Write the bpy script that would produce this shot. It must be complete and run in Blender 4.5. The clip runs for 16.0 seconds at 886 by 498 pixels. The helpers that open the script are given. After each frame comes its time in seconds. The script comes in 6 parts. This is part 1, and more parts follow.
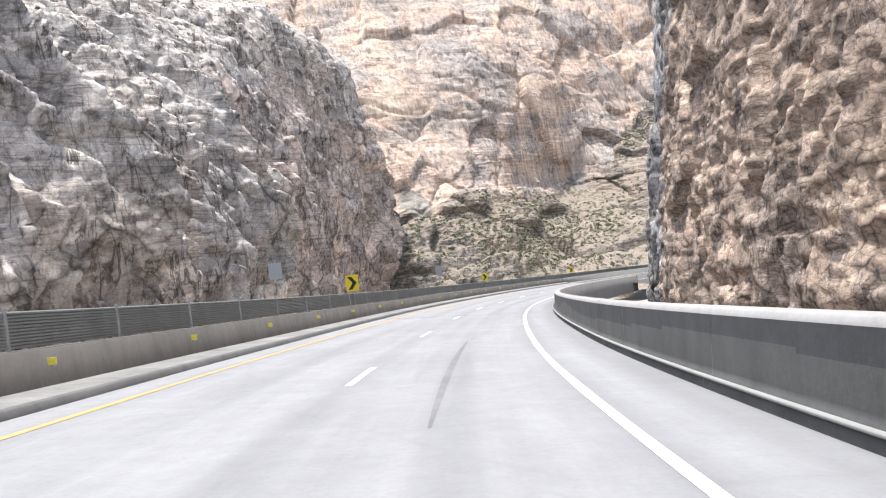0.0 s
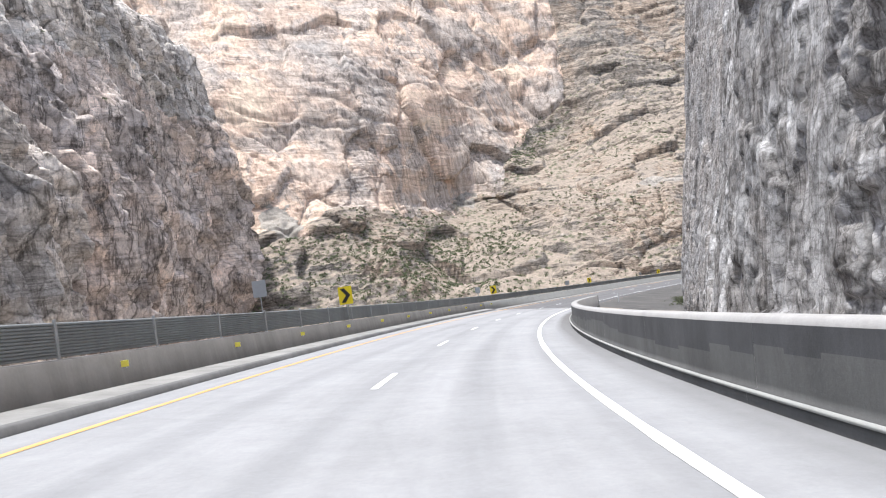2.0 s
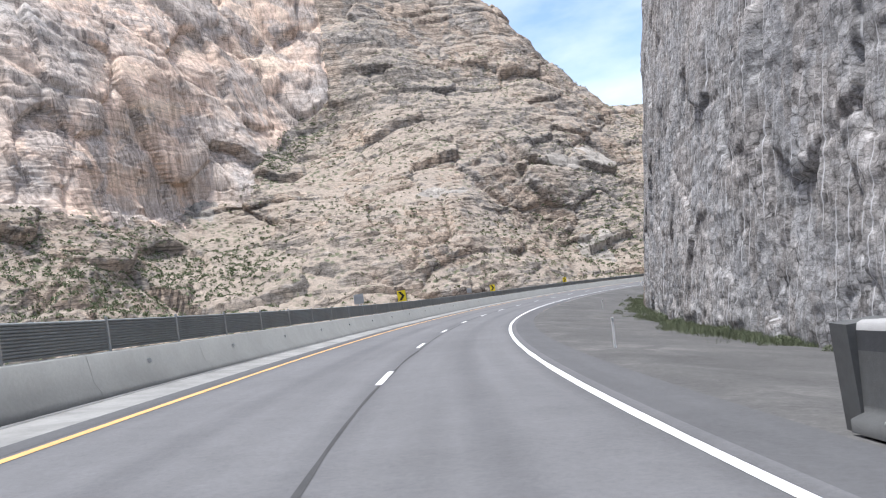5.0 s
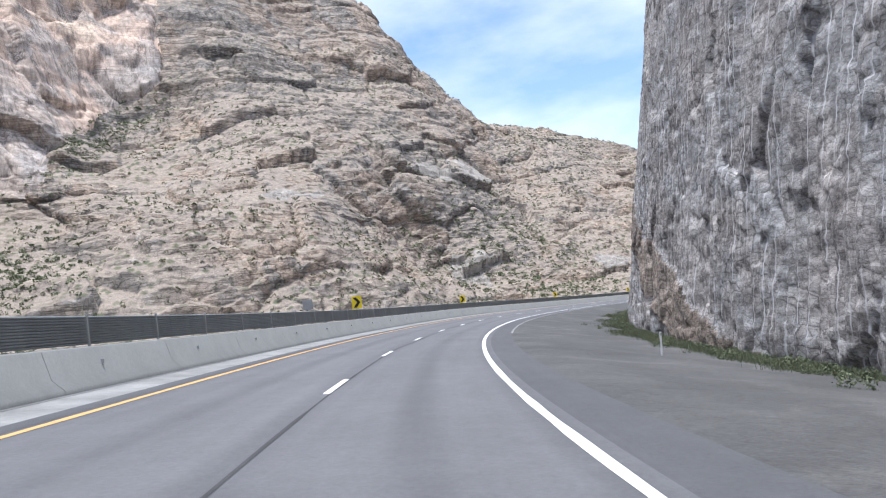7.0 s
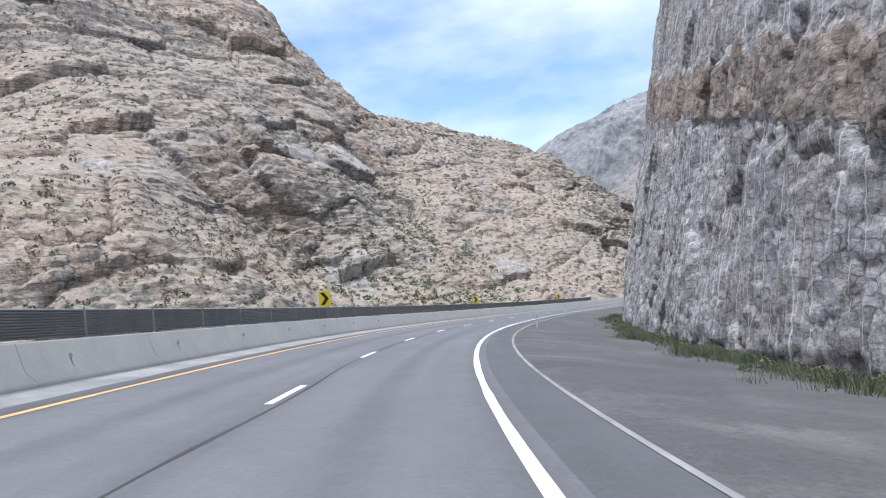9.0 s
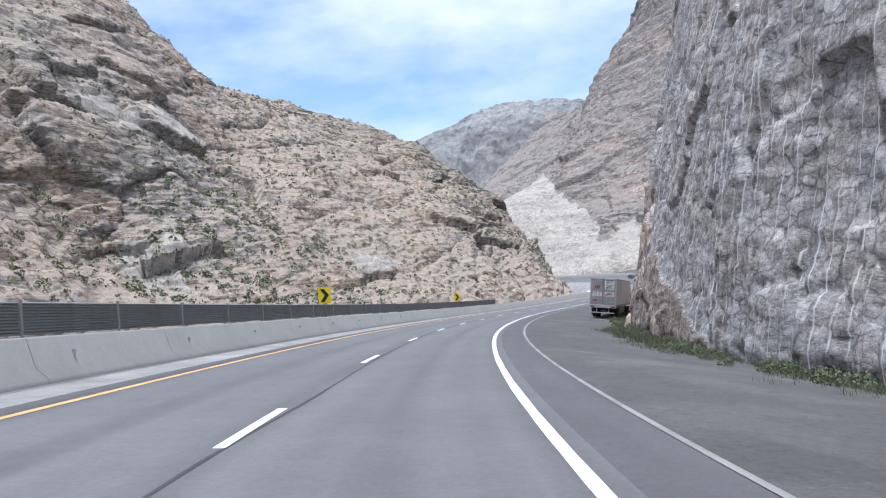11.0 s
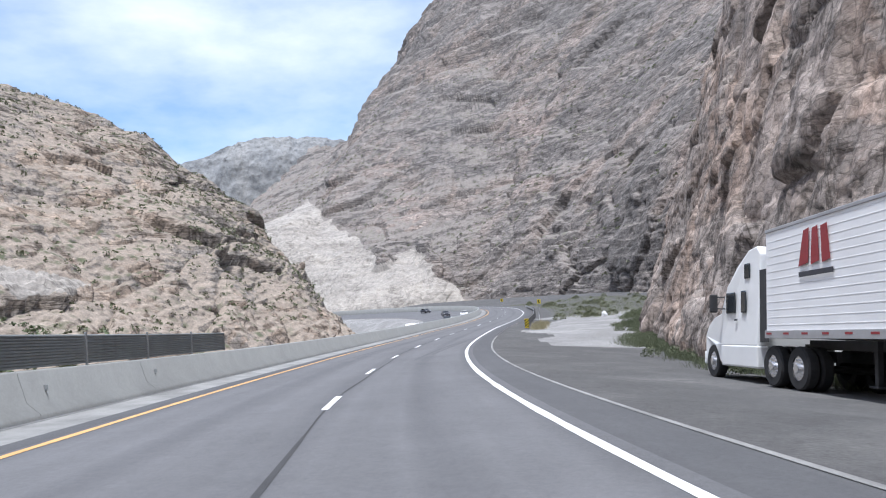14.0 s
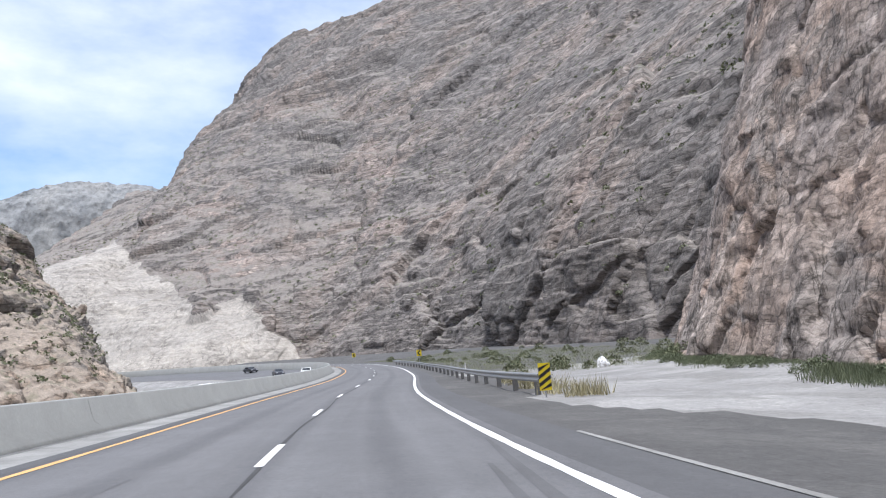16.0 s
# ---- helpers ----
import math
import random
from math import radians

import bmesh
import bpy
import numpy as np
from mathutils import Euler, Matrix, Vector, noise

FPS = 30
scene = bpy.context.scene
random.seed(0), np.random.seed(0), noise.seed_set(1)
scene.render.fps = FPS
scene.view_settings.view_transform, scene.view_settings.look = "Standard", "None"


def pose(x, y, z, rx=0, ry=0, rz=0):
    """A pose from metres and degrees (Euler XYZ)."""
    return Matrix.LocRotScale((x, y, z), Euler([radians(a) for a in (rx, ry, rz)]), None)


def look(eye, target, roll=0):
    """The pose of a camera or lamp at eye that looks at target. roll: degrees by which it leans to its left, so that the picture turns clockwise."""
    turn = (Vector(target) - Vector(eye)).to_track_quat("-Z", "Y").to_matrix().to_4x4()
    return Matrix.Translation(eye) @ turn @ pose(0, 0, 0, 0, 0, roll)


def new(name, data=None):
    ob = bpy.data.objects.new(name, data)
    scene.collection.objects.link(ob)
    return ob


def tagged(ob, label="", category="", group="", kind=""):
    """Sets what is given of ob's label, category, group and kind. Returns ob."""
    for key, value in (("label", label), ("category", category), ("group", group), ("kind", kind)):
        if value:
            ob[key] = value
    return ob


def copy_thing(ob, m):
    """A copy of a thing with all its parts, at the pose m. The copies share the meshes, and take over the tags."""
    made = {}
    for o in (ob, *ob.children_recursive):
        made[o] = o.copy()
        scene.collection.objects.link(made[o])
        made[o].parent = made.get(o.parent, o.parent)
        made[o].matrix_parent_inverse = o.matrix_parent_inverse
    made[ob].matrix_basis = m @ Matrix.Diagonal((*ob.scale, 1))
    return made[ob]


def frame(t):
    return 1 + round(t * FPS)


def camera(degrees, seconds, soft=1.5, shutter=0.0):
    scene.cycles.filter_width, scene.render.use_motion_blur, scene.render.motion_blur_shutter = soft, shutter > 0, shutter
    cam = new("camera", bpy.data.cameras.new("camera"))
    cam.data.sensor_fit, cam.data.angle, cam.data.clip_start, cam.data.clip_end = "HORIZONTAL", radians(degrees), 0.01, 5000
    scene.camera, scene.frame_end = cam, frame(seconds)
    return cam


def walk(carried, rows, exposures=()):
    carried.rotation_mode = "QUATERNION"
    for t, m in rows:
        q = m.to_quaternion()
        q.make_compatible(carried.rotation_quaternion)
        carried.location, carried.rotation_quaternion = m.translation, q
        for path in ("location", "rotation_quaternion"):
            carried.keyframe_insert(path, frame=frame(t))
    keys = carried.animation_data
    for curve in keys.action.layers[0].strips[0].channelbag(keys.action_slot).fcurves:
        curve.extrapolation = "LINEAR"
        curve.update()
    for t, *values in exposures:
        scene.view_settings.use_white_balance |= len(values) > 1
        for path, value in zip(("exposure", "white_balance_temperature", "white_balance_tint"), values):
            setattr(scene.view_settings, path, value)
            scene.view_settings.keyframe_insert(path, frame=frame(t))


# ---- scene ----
cam = camera(64.07, 16.0, soft=1.1)
PATH = [
    (0, (0.00, -0.00, 1.60), (0.021, 9.998, 1.773), -7.50),
    (0.5, (0.13, 12.25, 0.99), (0.499, 22.240, 1.190), -8.09),
    (1, (0.78, 24.47, 0.39), (1.565, 34.439, 0.659), -8.58),
    (1.5, (1.96, 36.65, -0.20), (3.198, 46.571, 0.144), -8.72),
    (2, (3.66, 48.77, -0.77), (5.391, 58.609, -0.369), -8.44),
    (2.5, (5.91, 60.79, -1.33), (8.169, 70.521, -0.905), -8.06),
    (3, (8.70, 72.69, -1.88), (11.503, 82.284, -1.440), -7.83),
    (3.5, (12.07, 84.45, -2.43), (15.398, 93.867, -1.979), -7.82),
    (4, (16.01, 96.02, -2.99), (19.866, 105.239, -2.545), -8.06),
    (4.5, (20.53, 107.39, -3.55), (24.929, 116.359, -3.130), -8.50),
    (5, (25.63, 118.50, -4.10), (30.547, 127.203, -3.710), -8.78),
    (5.5, (31.29, 129.35, -4.65), (36.694, 137.754, -4.267), -8.73),
    (6, (37.50, 139.88, -5.19), (43.347, 147.990, -4.785), -8.32),
    (6.5, (44.26, 150.09, -5.72), (50.488, 157.893, -5.263), -7.65),
    (7, (51.52, 159.93, -6.22), (58.100, 167.443, -5.708), -6.91),
    (7.5, (59.27, 169.40, -6.71), (66.164, 176.624, -6.146), -6.30),
    (8, (67.47, 178.50, -7.19), (74.656, 185.424, -6.619), -6.03),
    (8.5, (76.07, 187.22, -7.66), (83.541, 193.839, -7.122), -6.01),
    (9, (85.04, 195.57, -8.11), (92.798, 201.850, -7.620), -5.99),
    (9.5, (94.36, 203.51, -8.57), (102.405, 209.433, -8.109), -5.83),
    (10, (104.02, 211.04, -9.03), (112.353, 216.554, -8.601), -5.54),
    (10.5, (114.01, 218.12, -9.50), (122.626, 223.191, -9.098), -5.22),
    (11, (124.32, 224.74, -9.98), (133.200, 229.319, -9.602), -4.97),
    (11.5, (134.92, 230.86, -10.48), (144.055, 234.921, -10.114), -4.88),
    (12, (145.81, 236.45, -11.00), (155.166, 239.976, -10.634), -4.96),
    (12.5, (156.97, 241.49, -11.55), (166.511, 244.462, -11.166), -5.11),
    (13, (168.37, 245.93, -12.14), (178.061, 248.360, -11.702), -5.11),
    (13.5, (179.98, 249.77, -12.75), (189.786, 251.656, -12.220), -4.96),
    (14, (191.76, 253.03, -13.36), (201.653, 254.355, -12.668), -4.83),
    (14.5, (203.69, 255.74, -13.94), (213.630, 256.441, -13.058), -4.73),
    (15, (215.74, 257.89, -14.48), (225.678, 257.963, -13.389), -4.80),
    (15.5, (227.87, 259.48, -14.95), (237.778, 258.952, -13.689), -4.74),
    (16, (240.07, 260.52, -15.34), (249.924, 259.470, -13.961), -4.54),
]
EXPOSURES = [(0.0, 0.86, 6400, 10), (3.0, 0.8, 6250, 10), (4.7, 0.74, 6120, 10), (7.0, 0.62, 5850, 10), (9.0, 0.56, 5750, 10), (12.5, 0.52, 5750, 10), (16.0, 0.5, 6000, 10)]
walk(cam, [(t, look(eye, target, roll)) for t, eye, target, roll in PATH], EXPOSURES)

# ---- light ----
SUN_FROM = Vector((-0.14, 0.04, 0.985)).normalized()
world = bpy.data.worlds.new("sky")
scene.world = world
world.use_nodes = True
wt = world.node_tree
wt.nodes.clear()
w_out = wt.nodes.new("ShaderNodeOutputWorld")
w_bg = wt.nodes.new("ShaderNodeBackground")
w_sky = wt.nodes.new("ShaderNodeTexSky")
w_sky.sky_type = "NISHITA"
w_sky.sun_disc = False
w_sky.sun_elevation = math.asin(SUN_FROM.z)
w_sky.sun_rotation = math.atan2(SUN_FROM.x, SUN_FROM.y)
w_sky.air_density, w_sky.dust_density = 1.0, 1.5
# thin clouds over the blue, by direction
w_geo = wt.nodes.new("ShaderNodeTexCoord")
w_map = wt.nodes.new("ShaderNodeMapping")
w_map.inputs["Scale"].default_value = (1.6, 1.6, 4.0)
w_noise = wt.nodes.new("ShaderNodeTexNoise")
w_noise.inputs["Scale"].default_value = 1.7
w_noise.inputs["Detail"].default_value = 7
w_noise.inputs["Roughness"].default_value = 0.55
w_ramp = wt.nodes.new("ShaderNodeValToRGB")
w_ramp.color_ramp.elements[0].position, w_ramp.color_ramp.elements[1].position = 0.34, 0.74
w_mix = wt.nodes.new("ShaderNodeMixRGB")
w_mix.inputs[2].default_value = (5.6, 5.7, 5.9, 1)
wt.links.new(w_geo.outputs["Generated"], w_map.inputs["Vector"])
wt.links.new(w_map.outputs[0], w_noise.inputs["Vector"])
wt.links.new(w_noise.outputs["Fac"], w_ramp.inputs[0])
wt.links.new(w_ramp.outputs[0], w_mix.inputs[0])
wt.links.new(w_sky.outputs[0], w_mix.inputs[1])
wt.links.new(w_mix.outputs[0], w_bg.inputs["Color"])
wt.links.new(w_bg.outputs[0], w_out.inputs["Surface"])
w_bg.inputs["Strength"].default_value = 0.15
sun_data = bpy.data.lights.new("sun", "SUN")
sun_data.energy, sun_data.angle, sun_data.color = 3.5, radians(5.0), (1.0, 0.96, 0.91)
sun = new("sun", sun_data)
sun.matrix_world = look(SUN_FROM * 300, (0, 0, 0))

# ---- noise ----
def lattice(ix, iy, iz, seed):
    h = (ix * 374761393 + iy * 668265263 + iz * 2147483647 + seed * 1274126177) & 0xFFFFFFFF
    h = ((h ^ (h >> 13)) * 1274126177) & 0xFFFFFFFF
    return ((h ^ (h >> 16)) & 0xFFFF) / 32767.5 - 1.0


def vnoise(p, seed=0):
    """Smooth value noise, -1 to 1, at an array of points."""
    i = np.floor(p).astype(np.int64)
    f = p - i
    f = f * f * f * (f * (f * 6 - 15) + 10)
    total = 0.0
    for dx in (0, 1):
        wx = f[..., 0] if dx else 1 - f[..., 0]
        for dy in (0, 1):
            wy = f[..., 1] if dy else 1 - f[..., 1]
            for dz in (0, 1):
                wz = f[..., 2] if dz else 1 - f[..., 2]
                total = total + wx * wy * wz * lattice(i[..., 0] + dx, i[..., 1] + dy, i[..., 2] + dz, seed)
    return total


def fbm(p, octaves=4, seed=0, gain=0.5):
    total, amp = 0.0, 1.0
    for o in range(octaves):
        total = total + amp * vnoise(p * 2.0 ** o + 17.3 * o, seed + o)
        amp *= gain
    return total


def ridged(p, octaves=4, seed=0, gain=0.5):
    total, amp = 0.0, 1.0
    for o in range(octaves):
        total = total + amp * (1 - 2 * np.abs(vnoise(p * 2.0 ** o + 9.1 * o, seed + o)))
        amp *= gain
    return total


def facets(p, size, seed, tilt=0.9, joint=0.35, gap=0.10, warp=0.25, boxy=0.5):
    """Fractured rock: each block its own depth and slant, with sharp recessed joints; about -1 to 1."""
    q = p / np.array(size, float)
    if warp:
        q = q + warp * np.stack([vnoise(q * 0.9 + 11 * k, seed + 40 + k) for k in range(3)], -1)
    base = np.floor(q - 0.5).astype(np.int64)
    best = np.full(q.shape[:-1], 1e9)
    second = best.copy()
    value = np.zeros_like(best)
    flat = not np.any(p[..., 2])
    for dx in (0, 1):
        for dy in (0, 1):
            for dz in ((0,) if flat else (0, 1)):
                c = base + np.array([dx, dy, dz])
                i, j, k = c[..., 0], c[..., 1], c[..., 2]
                d = q - c - 0.5 - 0.36 * np.stack([lattice(i, j, k, seed), lattice(i, j, k, seed + 1), lattice(i, j, k, seed + 2)], -1)
                if flat:
                    d[..., 2] = 0
                r = np.abs(d).max(-1) * boxy + np.sqrt((d * d).sum(-1)) * (1 - boxy)
                h = lattice(i, j, k, seed + 3) * 0.6 + tilt * (d[..., 0] * lattice(i, j, k, seed + 4) + d[..., 1] * lattice(i, j, k, seed + 5) + d[..., 2] * lattice(i, j, k, seed + 6))
                near = r < best
                second = np.where(near, best, np.minimum(second, r))
                value = np.where(near, h, value)
                best = np.where(near, r, best)
    return value - joint * np.clip(1 - (second - best) / gap, 0, 1)


# ---- materials ----
def material(name):
    m = bpy.data.materials.new(name)
    m.use_nodes = True
    nt = m.node_tree
    bsdf = nt.nodes["Principled BSDF"]
    return m, nt, bsdf


def coords(nt, scale=(1, 1, 1), kind="Object"):
    tc, mp = nt.nodes.new("ShaderNodeTexCoord"), nt.nodes.new("ShaderNodeMapping")
    mp.inputs["Scale"].default_value = scale
    nt.links.new(tc.outputs[kind], mp.inputs["Vector"])
    return mp.outputs[0]


def noise_tex(nt, vec, scale, detail=5, rough=0.6, distort=0.0):
    n = nt.nodes.new("ShaderNodeTexNoise")
    n.inputs["Scale"].default_value, n.inputs["Detail"].default_value = scale, detail
    n.inputs["Roughness"].default_value, n.inputs["Distortion"].default_value = rough, distort
    nt.links.new(vec, n.inputs["Vector"])
    return n.outputs["Fac"]


def ramp(nt, fac, stops):
    r = nt.nodes.new("ShaderNodeValToRGB")
    el = r.color_ramp.elements
    while len(el) < len(stops):
        el.new(0.5)
    for e, (pos, col) in zip(el, stops):
        e.position = pos
        e.color = (*col, 1) if len(col) == 3 else col
    nt.links.new(fac, r.inputs[0])
    return r.outputs[0]


def mix(nt, fac, a, b, blend="MIX"):
    m = nt.nodes.new("ShaderNodeMixRGB")
    m.blend_type = blend
    for k, v in ((0, fac), (1, a), (2, b)):
        if isinstance(v, (int, float)):
            m.inputs[k].default_value = v
        elif isinstance(v, tuple):
            m.inputs[k].default_value = (*v, 1)
        else:
            nt.links.new(v, m.inputs[k])
    return m.outputs[0]


def bump(nt, bsdf, height, strength=0.5, distance=0.1):
    b = nt.nodes.new("ShaderNodeBump")
    b.inputs["Strength"].default_value, b.inputs["Distance"].default_value = strength, distance
    nt.links.new(height, b.inputs["Height"])
    nt.links.new(b.outputs[0], bsdf.inputs["Normal"])


def simple(name, col, rough=0.6, metal=0.0, vary=0.12, scale=6.0):
    m, nt, bsdf = material(name)
    v = coords(nt)
    n = noise_tex(nt, v, scale, 6, 0.65)
    dark, light = tuple(c * (1 - vary) for c in col), tuple(min(1, c * (1 + vary)) for c in col)
    nt.links.new(ramp(nt, n, [(0.3, dark), (0.7, light)]), bsdf.inputs["Base Color"])
    bsdf.inputs["Roughness"].default_value, bsdf.inputs["Metallic"].default_value = rough, metal
    return m


def bcoords(nt, tilt, scale):
    """Coordinates along the beds."""
    mp = nt.nodes.new("ShaderNodeMapping")
    mp.inputs["Rotation"].default_value = (tilt[0], tilt[1], 0)
    mp.inputs["Scale"].default_value = scale
    nt.links.new(nt.nodes.new("ShaderNodeTexCoord").outputs["Object"], mp.inputs["Vector"])
    return mp.outputs[0]


def rock(name, stops, patch, streak=0.25, bed=(0.02, 0.02, 0.16), bedding=0.6, bumps=0.8, depth=1.2, size=1.0, green=0.0, tilt=(0.0, 0.0), scree=None, aspect=(1, 1, 1.5), crackle=1.0, mottle=1.0, flat=(0.62, 0.76), grain=1.0):
    """Bedded rock: colour zones, stains down the face, bedding lines, fractures and grain; scree and scrub where it is not steep."""
    m, nt, bsdf = material(name)
    v = coords(nt)
    big = noise_tex(nt, v, 0.014 / size, 5, 0.55, 0.8)
    col = ramp(nt, big, stops)
    mid = noise_tex(nt, v, 0.06 / size, 8, 0.66, 0.8)
    col = mix(nt, ramp(nt, mid, [(0.46, (0, 0, 0)), (0.60, (min(1, 0.4 + 0.6 * grain),) * 3)]), col, patch)
    bv = nt.nodes.new("ShaderNodeMapping")
    bv.inputs["Rotation"].default_value = (tilt[0], tilt[1], 0)
    bv.inputs["Scale"].default_value = bed
    nt.links.new(nt.nodes.new("ShaderNodeTexCoord").outputs["Object"], bv.inputs["Vector"])
    beds = noise_tex(nt, bv.outputs[0], 1.0, 9, 0.7, 0.25)
    col = mix(nt, bedding, col, ramp(nt, beds, [(0.38, (0.50, 0.49, 0.485)), (0.45, (0.86, 0.86, 0.86)), (0.55, (1.06, 1.06, 1.06)), (0.66, (1.4, 1.39, 1.37))]), "MULTIPLY")
    if streak:
        st = noise_tex(nt, coords(nt, (0.35 / size, 0.35 / size, 0.025 / size)), 1.0, 7, 0.65, 0.2)
        col = mix(nt, streak, col, ramp(nt, st, [(0.38, (0.48, 0.45, 0.44)), (0.52, (1.0, 1.0, 1.0)), (0.66, (1.4, 1.38, 1.35))]), "MULTIPLY")
    block = noise_tex(nt, v, 0.3 / size, 10, 0.72, 0.15)
    col = mix(nt, 0.4 * grain, col, ramp(nt, block, [(0.36, (0.42, 0.41, 0.40)), (0.45, (0.92, 0.92, 0.92)), (0.58, (1.08, 1.08, 1.08)), (0.68, (1.4, 1.4, 1.4))]), "MULTIPLY")
    fine = noise_tex(nt, v, 1.6 / size, 9, 0.75, 0.3)
    col = mix(nt, 0.45 * grain, col, ramp(nt, fine, [(0.3, (0.55, 0.55, 0.55)), (0.5, (1, 1, 1)), (0.72, (1.35, 1.35, 1.35))]), "MULTIPLY")
    # joint blocks at two sizes, each with its own tone
    wob = nt.nodes.new("ShaderNodeTexNoise")
    wob.inputs["Scale"].default_value, wob.inputs["Detail"].default_value = 0.5 / size, 4
    nt.links.new(v, wob.inputs["Vector"])
    tone, edges = [], []
    for scl, amt in ((0.13, 1.0), (0.40, 0.5), (1.2, 0.2)):
        vec = mix(nt, 1.0, bcoords(nt, tilt, aspect), mix(nt, 1.0, wob.outputs["Color"], (amt * 3.5 * size,) * 3, "MULTIPLY"), "ADD")
        for feature in ("F1", "DISTANCE_TO_EDGE"):
            vo = nt.nodes.new("ShaderNodeTexVoronoi")
            vo.feature = feature
            vo.inputs["Scale"].default_value = scl / size
            nt.links.new(vec, vo.inputs["Vector"])
            if feature == "F1":
                tone.append(vo.outputs["Color"])
            else:
                edges.append(ramp(nt, vo.outputs["Distance"], [(0.0, (0, 0, 0)), (0.045, (0.75, 0.75, 0.75)), (0.11, (1, 1, 1))]))
    gate = ramp(nt, block, [(0.44, (1, 1, 1)), (0.56, (0.15, 0.15, 0.15))])
    for tn, ed, amt in zip(tone, edges, (0.5, 0.6, 0.5)):
        bw = nt.nodes.new("ShaderNodeRGBToBW")
        nt.links.new(tn, bw.inputs[0])
        col = mix(nt, amt * mottle, col, ramp(nt, bw.outputs[0], [(0.2, (0.68, 0.675, 0.67)), (0.5, (1, 1, 1)), (0.8, (1.32, 1.315, 1.31))]), "MULTIPLY")
        col = mix(nt, mix(nt, 1.0, gate, (crackle,) * 3, "MULTIPLY"), col, mix(nt, ed, (0.28, 0.27, 0.26), (1, 1, 1)), "MULTIPLY")
    if scree is not None:
        geo = nt.nodes.new("ShaderNodeNewGeometry")
        sep = nt.nodes.new("ShaderNodeSeparateXYZ")
        nt.links.new(geo.outputs["Normal"], sep.inputs[0])
        rub = mix(nt, 0.7, scree, ramp(nt, block, [(0.35, (0.6, 0.6, 0.6)), (0.62, (1.25, 1.25, 1.25))]), "MULTIPLY")
        rub = mix(nt, 0.7, rub, ramp(nt, fine, [(0.3, (0.6, 0.6, 0.6)), (0.7, (1.3, 1.3, 1.3))]), "MULTIPLY")
        if green:
            gn = noise_tex(nt, v, 0.7, 4, 0.6)
            zone = noise_tex(nt, v, 0.016, 4, 0.6)
            gf = mix(nt, 1.0, ramp(nt, gn, [(0.52, (0, 0, 0)), (0.57, (green,) * 3)]), ramp(nt, zone, [(0.42, (0.12,) * 3), (0.6, (1, 1, 1))]), "MULTIPLY")
            rub = mix(nt, gf, rub, (0.13, 0.14, 0.085))
        steep = mix(nt, 0.22, sep.outputs[2], mid, "LINEAR_LIGHT")
        col = mix(nt, ramp(nt, steep, [(flat[0], (0, 0, 0)), (flat[1], (1, 1, 1))]), col, rub)
    nt.links.new(col, bsdf.inputs["Base Color"])
    bsdf.inputs["Roughness"].default_value = 0.95
    hgt = mix(nt, 0.45, block, tone[1])
    hgt = mix(nt, 0.2, hgt, edges[1])
    hgt = mix(nt, 0.25, hgt, tone[2])
    hgt = mix(nt, 0.15, hgt, edges[2])
    hgt = mix(nt, 0.25, hgt, beds)
    hgt = mix(nt, 0.2, hgt, fine)
    bump(nt, bsdf, hgt, bumps, depth * 0.5)
    return m


def drill_marks(nt, col, drill):
    """Half-pipes of drilled holes down a blasted face: thin pale broken lines, one side's shade painted into the
    colour.
    """
    uv = nt.nodes.new("ShaderNodeUVMap")
    uv.uv_map = "along"
    sc = nt.nodes.new("ShaderNodeMapping")
    sc.inputs["Scale"].default_value = (0.9, 0.22, 1)
    nt.links.new(uv.outputs[0], sc.inputs[0])
    stretch = noise_tex(nt, sc.outputs[0], 1.0, 5, 0.6)
    sepu = nt.nodes.new("ShaderNodeSeparateXYZ")
    nt.links.new(uv.outputs[0], sepu.inputs[0])
    phase = nt.nodes.new("ShaderNodeMath")
    phase.operation = "MULTIPLY_ADD"
    phase.inputs[1].default_value = 1 / 0.85
    nt.links.new(sepu.outputs[0], phase.inputs[0])
    nt.links.new(mix(nt, 1.0, stretch, (0.2,) * 3, "MULTIPLY"), phase.inputs[2])
    part_of = nt.nodes.new("ShaderNodeMath")
    part_of.operation = "FRACT"
    nt.links.new(phase.outputs[0], part_of.inputs[0])
    keep = noise_tex(nt, sc.outputs[0], 0.8, 5, 0.7)
    line = ramp(nt, part_of.outputs[0], [(0.445, (0, 0, 0)), (0.47, (drill,) * 3), (0.495, (drill,) * 3), (0.52, (0, 0, 0))])
    mark = mix(nt, 1.0, line, ramp(nt, keep, [(0.44, (0, 0, 0)), (0.54, (1, 1, 1))]), "MULTIPLY")
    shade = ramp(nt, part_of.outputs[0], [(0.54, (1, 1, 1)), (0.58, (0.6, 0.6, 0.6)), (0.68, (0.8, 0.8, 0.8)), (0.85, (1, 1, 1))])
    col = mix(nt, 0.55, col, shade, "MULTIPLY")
    return mix(nt, mark, col, (0.56, 0.56, 0.57))


